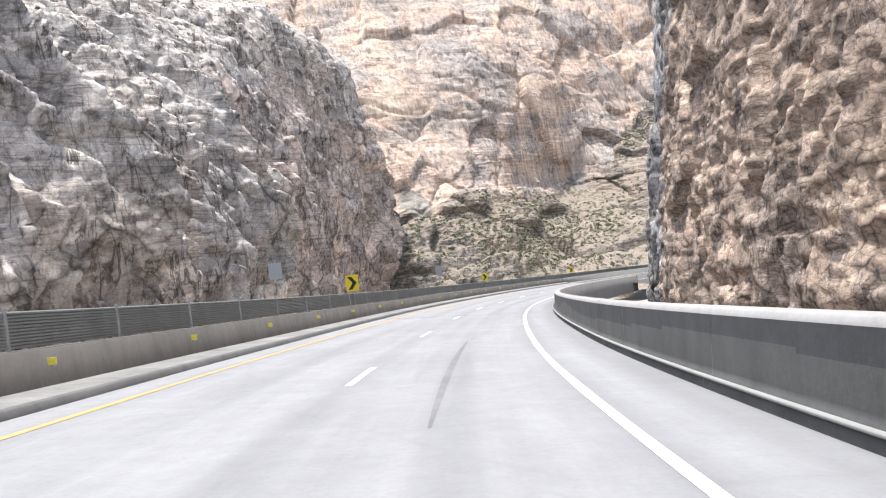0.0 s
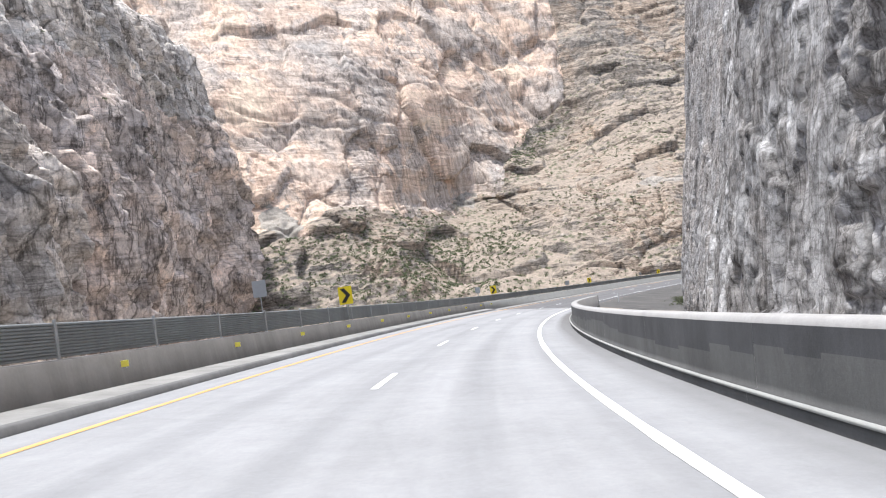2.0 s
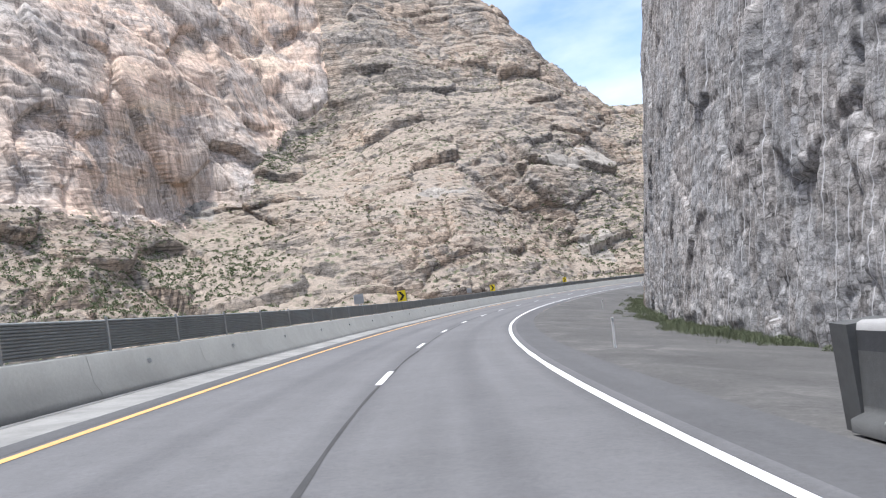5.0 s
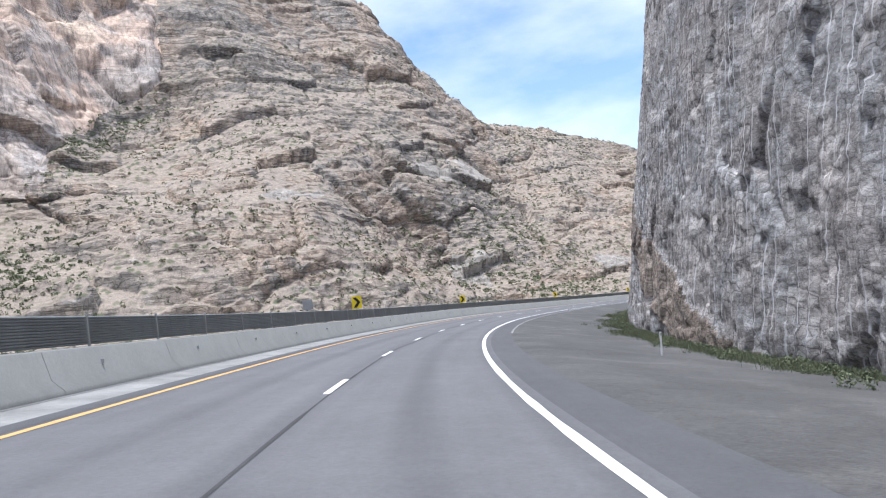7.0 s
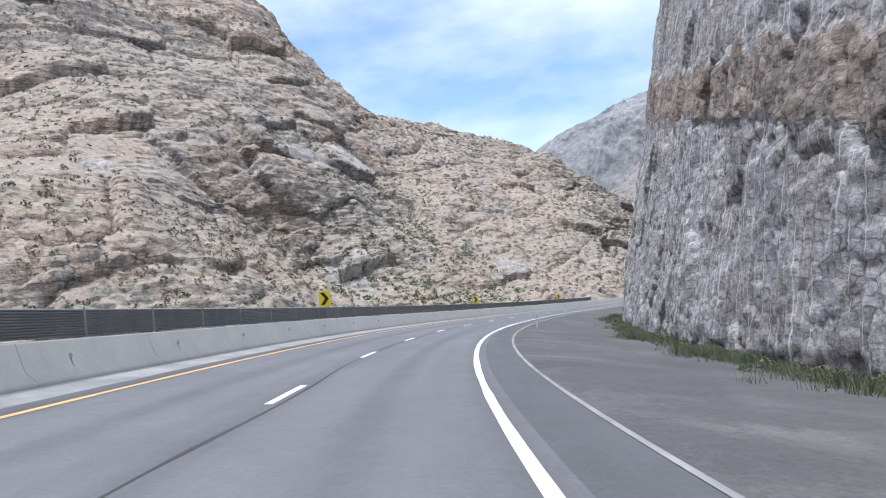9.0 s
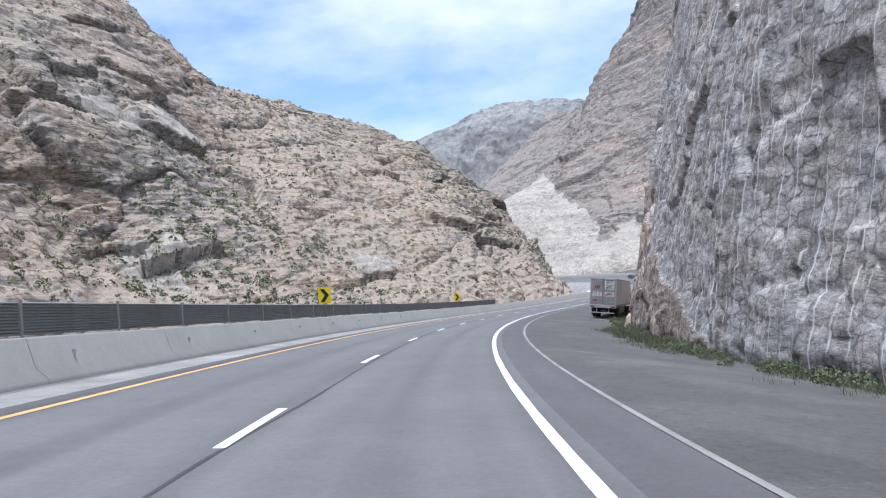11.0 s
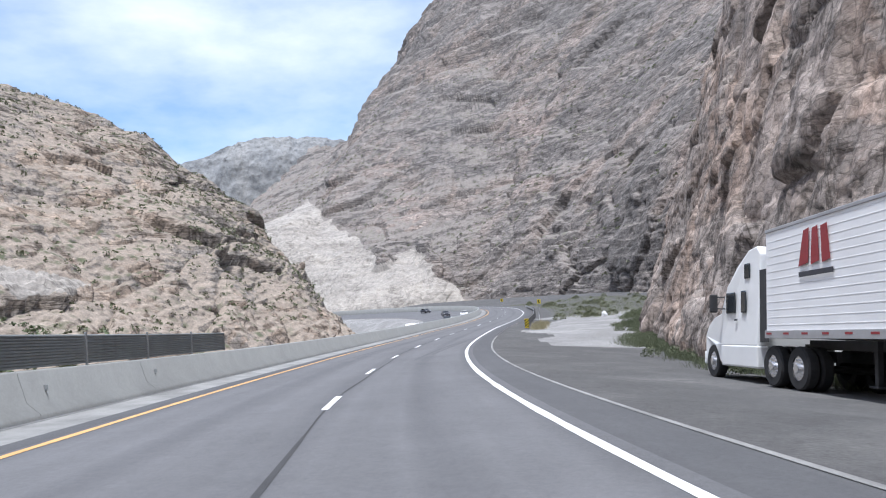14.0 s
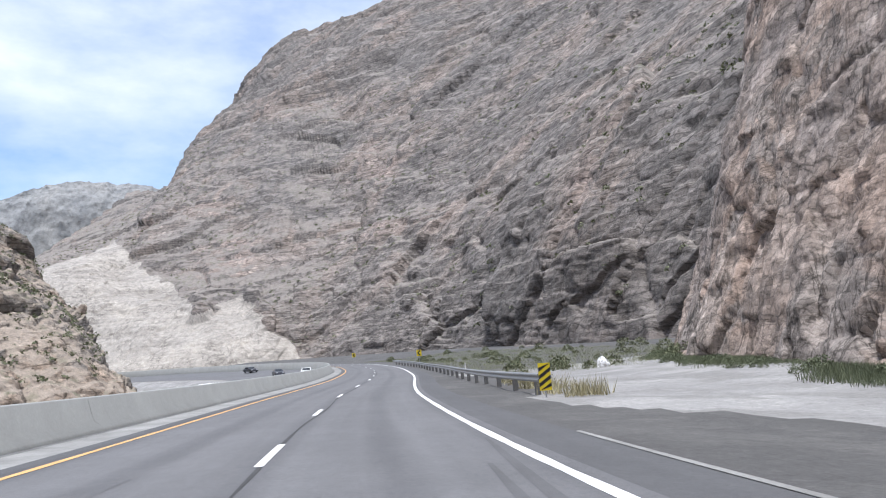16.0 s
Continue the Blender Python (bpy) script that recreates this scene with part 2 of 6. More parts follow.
def slope_rock(name, tones, outcrop, tilt=(0.0, 0.0), thick=5.0, bedding=0.8, parting=0.6, joints=0.4, streak=0.3, scree=None, green=0.0, flat=(0.62, 0.76), zone=0.013, bumps=0.5, k=1.0, drill=0.0, length=0.06, chips=0.0, flatness=1.7):
    """A mountain face seen from afar: zones of tone, outcrops, beds with dark partings, upright joints, rubble and scrub on the gentler ground."""
    m, nt, bsdf = material(name)
    v = coords(nt)
    thick = thick / k
    col = ramp(nt, noise_tex(nt, v, zone * k, 4, 0.55, 0.7), tones)
    knob = noise_tex(nt, v, 0.04 * k, 8, 0.62, 0.9)
    col = mix(nt, ramp(nt, knob, [(0.50, (0, 0, 0)), (0.56, (0.85,) * 3)]), col, outcrop)
    beds = noise_tex(nt, bcoords(nt, tilt, (length / thick, length / thick, 1 / thick)), 1.0, 7, 0.66, 0.5)
    col = mix(nt, bedding, col, ramp(nt, beds, [(0.34, (0.62, 0.61, 0.60)), (0.46, (0.94,) * 3), (0.56, (1.06,) * 3), (0.68, (1.32, 1.31, 1.29))]), "MULTIPLY")
    where = ramp(nt, noise_tex(nt, v, 0.05 * k, 5, 0.6, 0.4), [(0.40, (0.1,) * 3), (0.58, (1, 1, 1))])
    rubble = noise_tex(nt, v, 0.55 * k, 9, 0.74, 0.2)
    fine = noise_tex(nt, v, 2.2 * k, 6, 0.75, 0.2)
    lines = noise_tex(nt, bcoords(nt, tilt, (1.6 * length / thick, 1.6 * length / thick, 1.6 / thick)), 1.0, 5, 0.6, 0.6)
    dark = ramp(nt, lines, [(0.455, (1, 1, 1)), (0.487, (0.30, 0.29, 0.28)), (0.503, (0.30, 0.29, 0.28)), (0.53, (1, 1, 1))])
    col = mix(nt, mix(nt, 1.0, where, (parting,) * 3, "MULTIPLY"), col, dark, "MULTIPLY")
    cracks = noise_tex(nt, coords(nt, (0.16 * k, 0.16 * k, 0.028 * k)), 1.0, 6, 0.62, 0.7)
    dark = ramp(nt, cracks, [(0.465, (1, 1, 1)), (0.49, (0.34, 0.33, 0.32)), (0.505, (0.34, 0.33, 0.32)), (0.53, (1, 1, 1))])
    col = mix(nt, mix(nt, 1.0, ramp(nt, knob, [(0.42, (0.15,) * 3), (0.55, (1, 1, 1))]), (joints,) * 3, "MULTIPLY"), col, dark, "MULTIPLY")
    if streak:
        run = noise_tex(nt, coords(nt, (0.45 * k, 0.45 * k, 0.03 * k)), 1.0, 7, 0.65, 0.3)
        col = mix(nt, streak, col, ramp(nt, run, [(0.36, (0.55, 0.52, 0.51)), (0.52, (1.0,) * 3), (0.68, (1.35, 1.33, 1.3))]), "MULTIPLY")
    # specks: the dark ones put small rubble shadows into the colour
    speck = ramp(nt, rubble, [(0.33, (0.42, 0.41, 0.40)), (0.43, (0.86,) * 3), (0.55, (1.04,) * 3), (0.66, (1.45, 1.44, 1.42))])
    col = mix(nt, 0.55, col, speck, "MULTIPLY")
    col = mix(nt, 0.5, col, ramp(nt, fine, [(0.32, (0.55,) * 3), (0.5, (1.0,) * 3), (0.68, (1.35,) * 3)]), "MULTIPLY")
    chip_h = None
    if chips:
        shift = nt.nodes.new("ShaderNodeTexNoise")
        shift.inputs["Scale"].default_value, shift.inputs["Detail"].default_value = chips * 1.3, 5
        nt.links.new(v, shift.inputs["Vector"])
        for step, amount, gap in ((1.0, 0.55, 0.85), (2.6, 0.5, 0.7), (6.5, 0.35, 0.4)):
            vec = mix(nt, 1.0, bcoords(nt, tilt, (0.8, 0.8, flatness)), mix(nt, 1.0, shift.outputs["Color"], (0.9 / (chips * step ** 0.6),) * 3, "MULTIPLY"), "ADD")
            cells = []
            for feature in ("F1", "DISTANCE_TO_EDGE"):
                vo = nt.nodes.new("ShaderNodeTexVoronoi")
                vo.feature = feature
                vo.inputs["Scale"].default_value = chips * step
                nt.links.new(vec, vo.inputs["Vector"])
                cells.append(vo.outputs["Color" if feature == "F1" else "Distance"])
            bw = nt.nodes.new("ShaderNodeRGBToBW")
            nt.links.new(cells[0], bw.inputs[0])
            col = mix(nt, amount, col, ramp(nt, bw.outputs[0], [(0.2, (0.66, 0.655, 0.65)), (0.5, (1, 1, 1)), (0.8, (1.34, 1.335, 1.33))]), "MULTIPLY")
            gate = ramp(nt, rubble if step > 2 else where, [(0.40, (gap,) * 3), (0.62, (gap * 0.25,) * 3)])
            # dark chip edges: cracks, with the shade under the fragments painted in
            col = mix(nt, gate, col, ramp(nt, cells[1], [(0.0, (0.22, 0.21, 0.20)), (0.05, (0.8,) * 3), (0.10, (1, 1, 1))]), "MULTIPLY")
            tall = mix(nt, 0.35, bw.outputs[0], ramp(nt, cells[1], [(0.0, (0, 0, 0)), (0.08, (1, 1, 1))]))
            chip_h = tall if chip_h is None else mix(nt, 0.4, chip_h, tall)
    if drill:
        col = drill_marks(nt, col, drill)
    if scree is not None:
        sep = nt.nodes.new("ShaderNodeSeparateXYZ")
        nt.links.new(nt.nodes.new("ShaderNodeNewGeometry").outputs["Normal"], sep.inputs[0])
        rub = mix(nt, 0.6, mix(nt, 0.8, scree, speck, "MULTIPLY"), ramp(nt, fine, [(0.32, (0.6,) * 3), (0.68, (1.3,) * 3)]), "MULTIPLY")
        if green:
            bush = nt.nodes.new("ShaderNodeTexVoronoi")
            bush.inputs["Scale"].default_value = 0.42
            nt.links.new(mix(nt, 0.25, v, rubble), bush.inputs["Vector"])
            here = ramp(nt, noise_tex(nt, v, 0.022, 5, 0.6, 0.3), [(0.42, (0.08,) * 3), (0.56, (1, 1, 1))])
            dots = mix(nt, 1.0, ramp(nt, bush.outputs["Distance"], [(0.20, (green,) * 3), (0.42, (0, 0, 0))]), here, "MULTIPLY")
            rub = mix(nt, dots, rub, (0.10, 0.115, 0.06))
        steep = mix(nt, 0.22, sep.outputs[2], knob, "LINEAR_LIGHT")
        col = mix(nt, ramp(nt, steep, [(flat[0], (0, 0, 0)), (flat[1], (0.92,) * 3)]), col, rub)
    nt.links.new(col, bsdf.inputs["Base Color"])
    bsdf.inputs["Roughness"].default_value = 0.95
    hgt = mix(nt, 0.35, mix(nt, 0.45, beds, rubble), mix(nt, 0.5, lines, cracks))
    if chip_h is not None:
        hgt = mix(nt, 0.6, hgt, chip_h)
    bump(nt, bsdf, mix(nt, 0.2, hgt, fine), bumps, 1.0 / k)
    return m


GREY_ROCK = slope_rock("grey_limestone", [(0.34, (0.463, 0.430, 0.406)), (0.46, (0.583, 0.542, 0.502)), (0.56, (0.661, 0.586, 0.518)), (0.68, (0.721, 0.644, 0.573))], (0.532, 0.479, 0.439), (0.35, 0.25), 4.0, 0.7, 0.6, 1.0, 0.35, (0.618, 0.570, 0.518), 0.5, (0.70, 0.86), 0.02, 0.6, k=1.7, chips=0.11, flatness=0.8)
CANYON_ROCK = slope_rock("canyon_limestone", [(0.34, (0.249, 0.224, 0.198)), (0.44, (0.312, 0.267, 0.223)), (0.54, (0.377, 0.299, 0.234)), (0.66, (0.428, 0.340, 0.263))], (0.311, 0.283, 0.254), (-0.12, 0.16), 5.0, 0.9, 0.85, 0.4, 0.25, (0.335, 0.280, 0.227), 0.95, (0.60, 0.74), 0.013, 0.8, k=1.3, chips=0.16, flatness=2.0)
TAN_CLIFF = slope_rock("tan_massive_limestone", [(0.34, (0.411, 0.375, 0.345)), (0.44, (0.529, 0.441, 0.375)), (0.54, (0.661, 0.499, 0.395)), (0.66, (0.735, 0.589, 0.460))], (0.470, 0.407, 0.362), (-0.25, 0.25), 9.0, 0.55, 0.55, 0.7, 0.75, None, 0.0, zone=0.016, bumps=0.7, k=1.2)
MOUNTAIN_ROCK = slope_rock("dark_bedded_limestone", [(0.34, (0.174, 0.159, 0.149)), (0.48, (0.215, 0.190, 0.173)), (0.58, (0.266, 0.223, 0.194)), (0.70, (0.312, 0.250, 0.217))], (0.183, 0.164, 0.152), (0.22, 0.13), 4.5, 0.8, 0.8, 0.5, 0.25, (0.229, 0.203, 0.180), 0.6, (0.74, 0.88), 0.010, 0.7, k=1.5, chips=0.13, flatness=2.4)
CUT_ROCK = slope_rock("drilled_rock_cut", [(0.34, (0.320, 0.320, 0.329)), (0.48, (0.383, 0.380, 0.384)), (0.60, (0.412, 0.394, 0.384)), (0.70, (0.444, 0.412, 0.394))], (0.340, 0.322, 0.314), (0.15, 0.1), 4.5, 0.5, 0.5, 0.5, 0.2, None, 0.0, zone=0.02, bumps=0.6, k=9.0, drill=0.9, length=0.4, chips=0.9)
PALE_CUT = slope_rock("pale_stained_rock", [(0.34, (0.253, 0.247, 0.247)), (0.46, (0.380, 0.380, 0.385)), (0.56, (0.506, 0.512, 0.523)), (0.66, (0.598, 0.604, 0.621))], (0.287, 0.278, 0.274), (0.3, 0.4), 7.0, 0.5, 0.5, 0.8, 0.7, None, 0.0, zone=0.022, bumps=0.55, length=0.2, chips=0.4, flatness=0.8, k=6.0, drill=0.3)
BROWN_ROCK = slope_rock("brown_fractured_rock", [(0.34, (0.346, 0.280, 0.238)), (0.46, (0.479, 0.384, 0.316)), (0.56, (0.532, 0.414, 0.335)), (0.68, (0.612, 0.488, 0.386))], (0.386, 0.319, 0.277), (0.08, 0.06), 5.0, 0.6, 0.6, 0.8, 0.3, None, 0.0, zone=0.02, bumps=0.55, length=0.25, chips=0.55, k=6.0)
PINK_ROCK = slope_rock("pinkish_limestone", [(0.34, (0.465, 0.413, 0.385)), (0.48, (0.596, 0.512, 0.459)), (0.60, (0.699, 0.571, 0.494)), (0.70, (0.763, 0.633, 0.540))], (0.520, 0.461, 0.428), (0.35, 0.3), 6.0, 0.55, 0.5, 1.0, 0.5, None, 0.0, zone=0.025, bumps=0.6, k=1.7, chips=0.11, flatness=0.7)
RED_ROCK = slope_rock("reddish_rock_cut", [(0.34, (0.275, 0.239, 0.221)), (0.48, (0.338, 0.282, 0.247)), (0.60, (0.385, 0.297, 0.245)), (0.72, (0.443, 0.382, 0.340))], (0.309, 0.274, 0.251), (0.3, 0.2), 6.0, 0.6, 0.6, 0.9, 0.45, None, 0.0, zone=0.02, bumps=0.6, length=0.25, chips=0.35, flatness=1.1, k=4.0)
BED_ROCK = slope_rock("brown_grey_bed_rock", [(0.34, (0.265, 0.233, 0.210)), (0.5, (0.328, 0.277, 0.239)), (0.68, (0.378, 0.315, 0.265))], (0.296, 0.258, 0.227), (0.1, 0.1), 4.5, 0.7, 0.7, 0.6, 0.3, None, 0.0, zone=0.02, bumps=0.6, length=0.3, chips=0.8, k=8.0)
# bluish grey tones and weak contrast put the haze of distance into the colour
FAR_ROCK = rock("far_rock", [(0.3, (0.235, 0.24, 0.245)), (0.5, (0.275, 0.275, 0.27)), (0.7, (0.31, 0.30, 0.28))], (0.255, 0.255, 0.25), 0.0, grain=0.6, bed=(0.002, 0.002, 0.012), bedding=0.3, depth=8.0, size=6.0, crackle=0.3, mottle=0.3)
SLAB_ROCK = slope_rock("pale_slab_rock", [(0.34, (0.316, 0.290, 0.258)), (0.5, (0.358, 0.329, 0.292)), (0.66, (0.400, 0.365, 0.318))], (0.330, 0.302, 0.267), (0.2, 1.1), 6.0, 0.35, 0.3, 0.6, 0.35, None, 0.0, zone=0.03, bumps=0.2)


def paving(name, base, track, seam=0.0, grain=0.25, wet=0.9, grime=None):
    """Road surface: worn wheel tracks along the lane, patches, fine grain and hairline cracks."""
    m, nt, bsdf = material(name)
    uv = nt.nodes.new("ShaderNodeUVMap")
    uv.uv_map = "along"
    sep = nt.nodes.new("ShaderNodeSeparateXYZ")
    nt.links.new(uv.outputs[0], sep.inputs[0])
    wave = nt.nodes.new("ShaderNodeMath")
    wave.operation = "MULTIPLY"
    wave.inputs[1].default_value = 2 * math.pi / 1.83
    nt.links.new(sep.outputs[0], wave.inputs[0])
    cosn = nt.nodes.new("ShaderNodeMath")
    cosn.operation = "COSINE"
    nt.links.new(wave.outputs[0], cosn.inputs[0])
    v = coords(nt)
    stretch = nt.nodes.new("ShaderNodeMapping")
    stretch.inputs["Scale"].default_value = (1.2, 0.05, 1)
    nt.links.new(uv.outputs[0], stretch.inputs[0])
    lanes = noise_tex(nt, stretch.outputs[0], 1.0, 6, 0.6)
    patch = noise_tex(nt, v, 0.35, 6, 0.6)
    fine = noise_tex(nt, v, 14.0, 8, 0.8)
    grit = noise_tex(nt, v, 2.2, 7, 0.7)
    col = mix(nt, ramp(nt, cosn.outputs[0], [(0.2, (0, 0, 0)), (1.0, (1, 1, 1))]), base, track)
    for fac, amount, lo, hi in ((lanes, 0.7, 0.84, 1.14), (patch, 0.6, 0.86, 1.12), (fine, grain, 0.6, 1.35), (grit, 0.5, 0.85, 1.13)):
        col = mix(nt, amount, col, ramp(nt, fac, [(0.3, (lo,) * 3), (0.7, (hi,) * 3)]), "MULTIPLY")
    if grime:
        # dirt gathered at the outer edge, thicker towards the far end
        across = nt.nodes.new("ShaderNodeMapRange")
        across.inputs["From Min"].default_value, across.inputs["From Max"].default_value = 4.0, 5.3
        nt.links.new(sep.outputs[0], across.inputs["Value"])
        onward = nt.nodes.new("ShaderNodeMapRange")
        onward.inputs["From Min"].default_value, onward.inputs["From Max"].default_value = 40, 115
        onward.inputs["To Min"].default_value = 0.25
        nt.links.new(sep.outputs[1], onward.inputs["Value"])
        ragged = mix(nt, 0.45, across.outputs[0], mix(nt, 0.5, lanes, patch))
        col = mix(nt, mix(nt, 1.0, ramp(nt, ragged, [(0.40, (0, 0, 0)), (0.58, (1, 1, 1))]), onward.outputs[0], "MULTIPLY"), col, grime)
    cell = nt.nodes.new("ShaderNodeTexVoronoi")
    cell.feature = "DISTANCE_TO_EDGE"
    cell.inputs["Scale"].default_value = 0.16
    nt.links.new(mix(nt, 0.12, v, grit), cell.inputs["Vector"])
    crack = ramp(nt, cell.outputs["Distance"], [(0.0, (1, 1, 1)), (0.012, (0, 0, 0))])
    col = mix(nt, mix(nt, seam, (0, 0, 0), crack), col, (0.06, 0.06, 0.06))
    nt.links.new(col, bsdf.inputs["Base Color"])
    bsdf.inputs["Roughness"].default_value = wet
    bump(nt, bsdf, fine, 0.25, 0.02)
    return m


CONCRETE = paving("deck_concrete", (0.285, 0.29, 0.30), (0.255, 0.26, 0.27), 0.05, 0.2, grime=(0.11, 0.108, 0.106))
ASPHALT = paving("worn_asphalt", (0.135, 0.135, 0.14), (0.112, 0.112, 0.117), 0.05, 0.45)
SHOULDER = paving("dark_asphalt_shoulder", (0.09, 0.09, 0.094), (0.082, 0.082, 0.086), 0.12, 0.5)
GRAVEL = slope_rock("turnout_gravel", [(0.34, (0.07, 0.068, 0.067)), (0.48, (0.088, 0.086, 0.084)), (0.60, (0.105, 0.102, 0.099)), (0.70, (0.13, 0.126, 0.121))], (0.08, 0.078, 0.077), (0, 0), 8.0, 0.1, 0.0, 0.0, 0.0, None, 0.0, zone=0.03, bumps=0.3, k=9.0)
PALE_GRAVEL = slope_rock("pale_turnout_gravel", [(0.34, (0.20, 0.195, 0.19)), (0.48, (0.255, 0.25, 0.245)), (0.60, (0.29, 0.285, 0.278)), (0.70, (0.33, 0.322, 0.31))], (0.21, 0.205, 0.198), (0, 0), 8.0, 0.1, 0.0, 0.0, 0.0, None, 0.0, zone=0.03, bumps=0.3, k=7.0)
DESERT = simple("desert_ground", (0.36, 0.32, 0.28), 0.95, 0, 0.3, 0.2)


def stained(name, col, vary=0.2, streak=0.5, rough=0.9):
    """Cast concrete with stains that run down it and worn paler patches."""
    m, nt, bsdf = material(name)
    v = coords(nt)
    base = ramp(nt, noise_tex(nt, v, 0.7, 7, 0.65), [(0.3, tuple(c * (1 - vary) for c in col)), (0.7, tuple(c * (1 + vary) for c in col))])
    run = noise_tex(nt, coords(nt, (1.6, 1.6, 0.15)), 1.0, 6, 0.65)
    base = mix(nt, streak, base, ramp(nt, run, [(0.36, (0.6, 0.59, 0.58)), (0.52, (1, 1, 1)), (0.72, (1.15, 1.15, 1.14))]), "MULTIPLY")
    fine = noise_tex(nt, v, 12.0, 8, 0.75)
    base = mix(nt, 0.35, base, ramp(nt, fine, [(0.3, (0.75,) * 3), (0.7, (1.2,) * 3)]), "MULTIPLY")
    nt.links.new(base, bsdf.inputs["Base Color"])
    bsdf.inputs["Roughness"].default_value = rough
    bump(nt, bsdf, fine, 0.3, 0.02)
    return m


TYRE_MARK = stained("rubbed_tyre_mark", (0.20, 0.20, 0.205), 0.15, 0.2)
FAINT_MARK = stained("faint_tyre_mark", (0.100, 0.100, 0.104), 0.12, 0.1)
SEALANT = stained("black_sealant", (0.05, 0.05, 0.052), 0.2, 0.3)
BARRIER = stained("barrier_concrete", (0.30, 0.305, 0.295), 0.08, 0.12)
GUTTER = stained("dusty_gutter_concrete", (0.25, 0.248, 0.24), 0.3, 0.2)
BRIDGE_BARRIER = stained("weathered_bridge_concrete", (0.19, 0.182, 0.172), 0.15, 0.4)
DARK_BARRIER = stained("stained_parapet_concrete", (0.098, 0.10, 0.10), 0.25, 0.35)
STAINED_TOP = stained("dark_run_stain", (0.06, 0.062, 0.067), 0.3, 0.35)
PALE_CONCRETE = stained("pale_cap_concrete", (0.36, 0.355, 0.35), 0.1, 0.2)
CURB = stained("dark_curb_concrete", (0.15, 0.15, 0.15), 0.2, 0.4)
SCREEN = stained("glare_screen", (0.25, 0.27, 0.275), 0.12, 0.3, 0.5)
STEEL = simple("galvanised_steel", (0.42, 0.43, 0.44), 0.45, 0.7, 0.12, 4.0)
WHITE_PAINT = simple("white_road_paint", (0.72, 0.72, 0.72), 0.7, 0, 0.10, 3.0)
YELLOW_PAINT = simple("yellow_road_paint", (0.64, 0.365, 0.135), 0.7, 0, 0.12, 3.0)
LENS_YELLOW = simple("reflector_yellow", (0.88, 0.76, 0.12), 0.35, 0, 0.04, 8.0)
SIGN_YELLOW = simple("sign_yellow", (0.75, 0.58, 0.02), 0.4, 0, 0.04, 3.0)
SIGN_BLACK = simple("sign_black", (0.015, 0.015, 0.016), 0.4, 0, 0.1, 3.0)
SIGN_GREY = simple("sign_back_grey", (0.42, 0.43, 0.44), 0.45, 0.5, 0.06, 3.0)


# ---- mesh helpers ----
def part(name, bm, mat, parent=None, label=""):
    me = bpy.data.meshes.new(name)
    bm.to_mesh(me)
    bm.free()
    me.materials.append(mat)
    ob = new(name, me)
    if parent is not None:
        ob.parent = parent
    if label:
        ob["label"] = label
    return ob


def sheet(name, pts, mat, parent=None, smooth=True, uv=None, second=None, mask=None, third=None):
    """One mesh from a grid of points (rows, columns, 3)."""
    n, m = pts.shape[:2]
    idx = np.arange(n * m).reshape(n, m)
    quads = np.stack([idx[:-1, :-1], idx[:-1, 1:], idx[1:, 1:], idx[1:, :-1]], -1).reshape(-1, 4)
    me = bpy.data.meshes.new(name)
    me.vertices.add(n * m)
    me.vertices.foreach_set("co", pts.reshape(-1).astype(np.float32))
    me.loops.add(quads.size)
    me.loops.foreach_set("vertex_index", quads.reshape(-1).astype(np.int32))
    me.polygons.add(len(quads))
    me.polygons.foreach_set("loop_start", np.arange(0, quads.size, 4, dtype=np.int32))
    if smooth:
        me.polygons.foreach_set("use_smooth", np.ones(len(quads), dtype=bool))
    me.materials.append(mat)
    if second is not None:
        face = np.zeros((n - 1, m - 1), np.int32)
        pairs = [(second, mask)] if third is None else [third, (second, mask)]
        for k, (extra_mat, where) in enumerate(pairs):
            me.materials.append(extra_mat)
            face[where[:-1, :-1] & where[1:, 1:]] = k + 1
        me.polygons.foreach_set("material_index", face.reshape(-1).astype(np.int32))
    if uv is not None:
        layer = me.uv_layers.new(name="along")
        layer.data.foreach_set("uv", uv.reshape(-1, 2)[quads.reshape(-1)].reshape(-1).astype(np.float32))
    me.update()
    me.validate()
    ob = new(name, me)
    if parent is not None:
        ob.parent = parent
    return ob


def spline(pts, n):
    """Catmull-Rom through pts (k, ...) to n even steps of the parameter."""
    pts = np.asarray(pts, float)
    k = len(pts)
    ext = np.concatenate([[2 * pts[0] - pts[1]], pts, [2 * pts[-1] - pts[-2]]])
    u = np.linspace(0, k - 1 - 1e-9, n)
    i = u.astype(int)
    f = (u - i).reshape(-1, *([1] * (pts.ndim - 1)))
    a, b, c, d = ext[i], ext[i + 1], ext[i + 2], ext[i + 3]
    return 0.5 * (2 * b + (c - a) * f + (2 * a - 5 * b + 4 * c - d) * f ** 2 + (3 * b - a - 3 * c + d) * f ** 3)


def box(bm, size, at=(0, 0, 0), turn=None, bevel=0.0):
    m = Matrix.Translation(at) @ (turn or Matrix()) @ Matrix.Diagonal((*size, 1))
    r = bmesh.ops.create_cube(bm, size=1, matrix=m)
    if bevel:
        edges = list({e for v in r["verts"] for e in v.link_edges})
        bmesh.ops.bevel(bm, geom=edges, offset=bevel, segments=2, profile=0.5, affect="EDGES")
    return bm


def rod(bm, a, b, r, sides=8):
    a, b = Vector(a), Vector(b)
    m = Matrix.Translation((a + b) / 2) @ (b - a).to_track_quat("Z", "Y").to_matrix().to_4x4()
    bmesh.ops.create_cone(bm, cap_ends=True, segments=sides, radius1=r, radius2=r, depth=(b - a).length, matrix=m)
    return bm


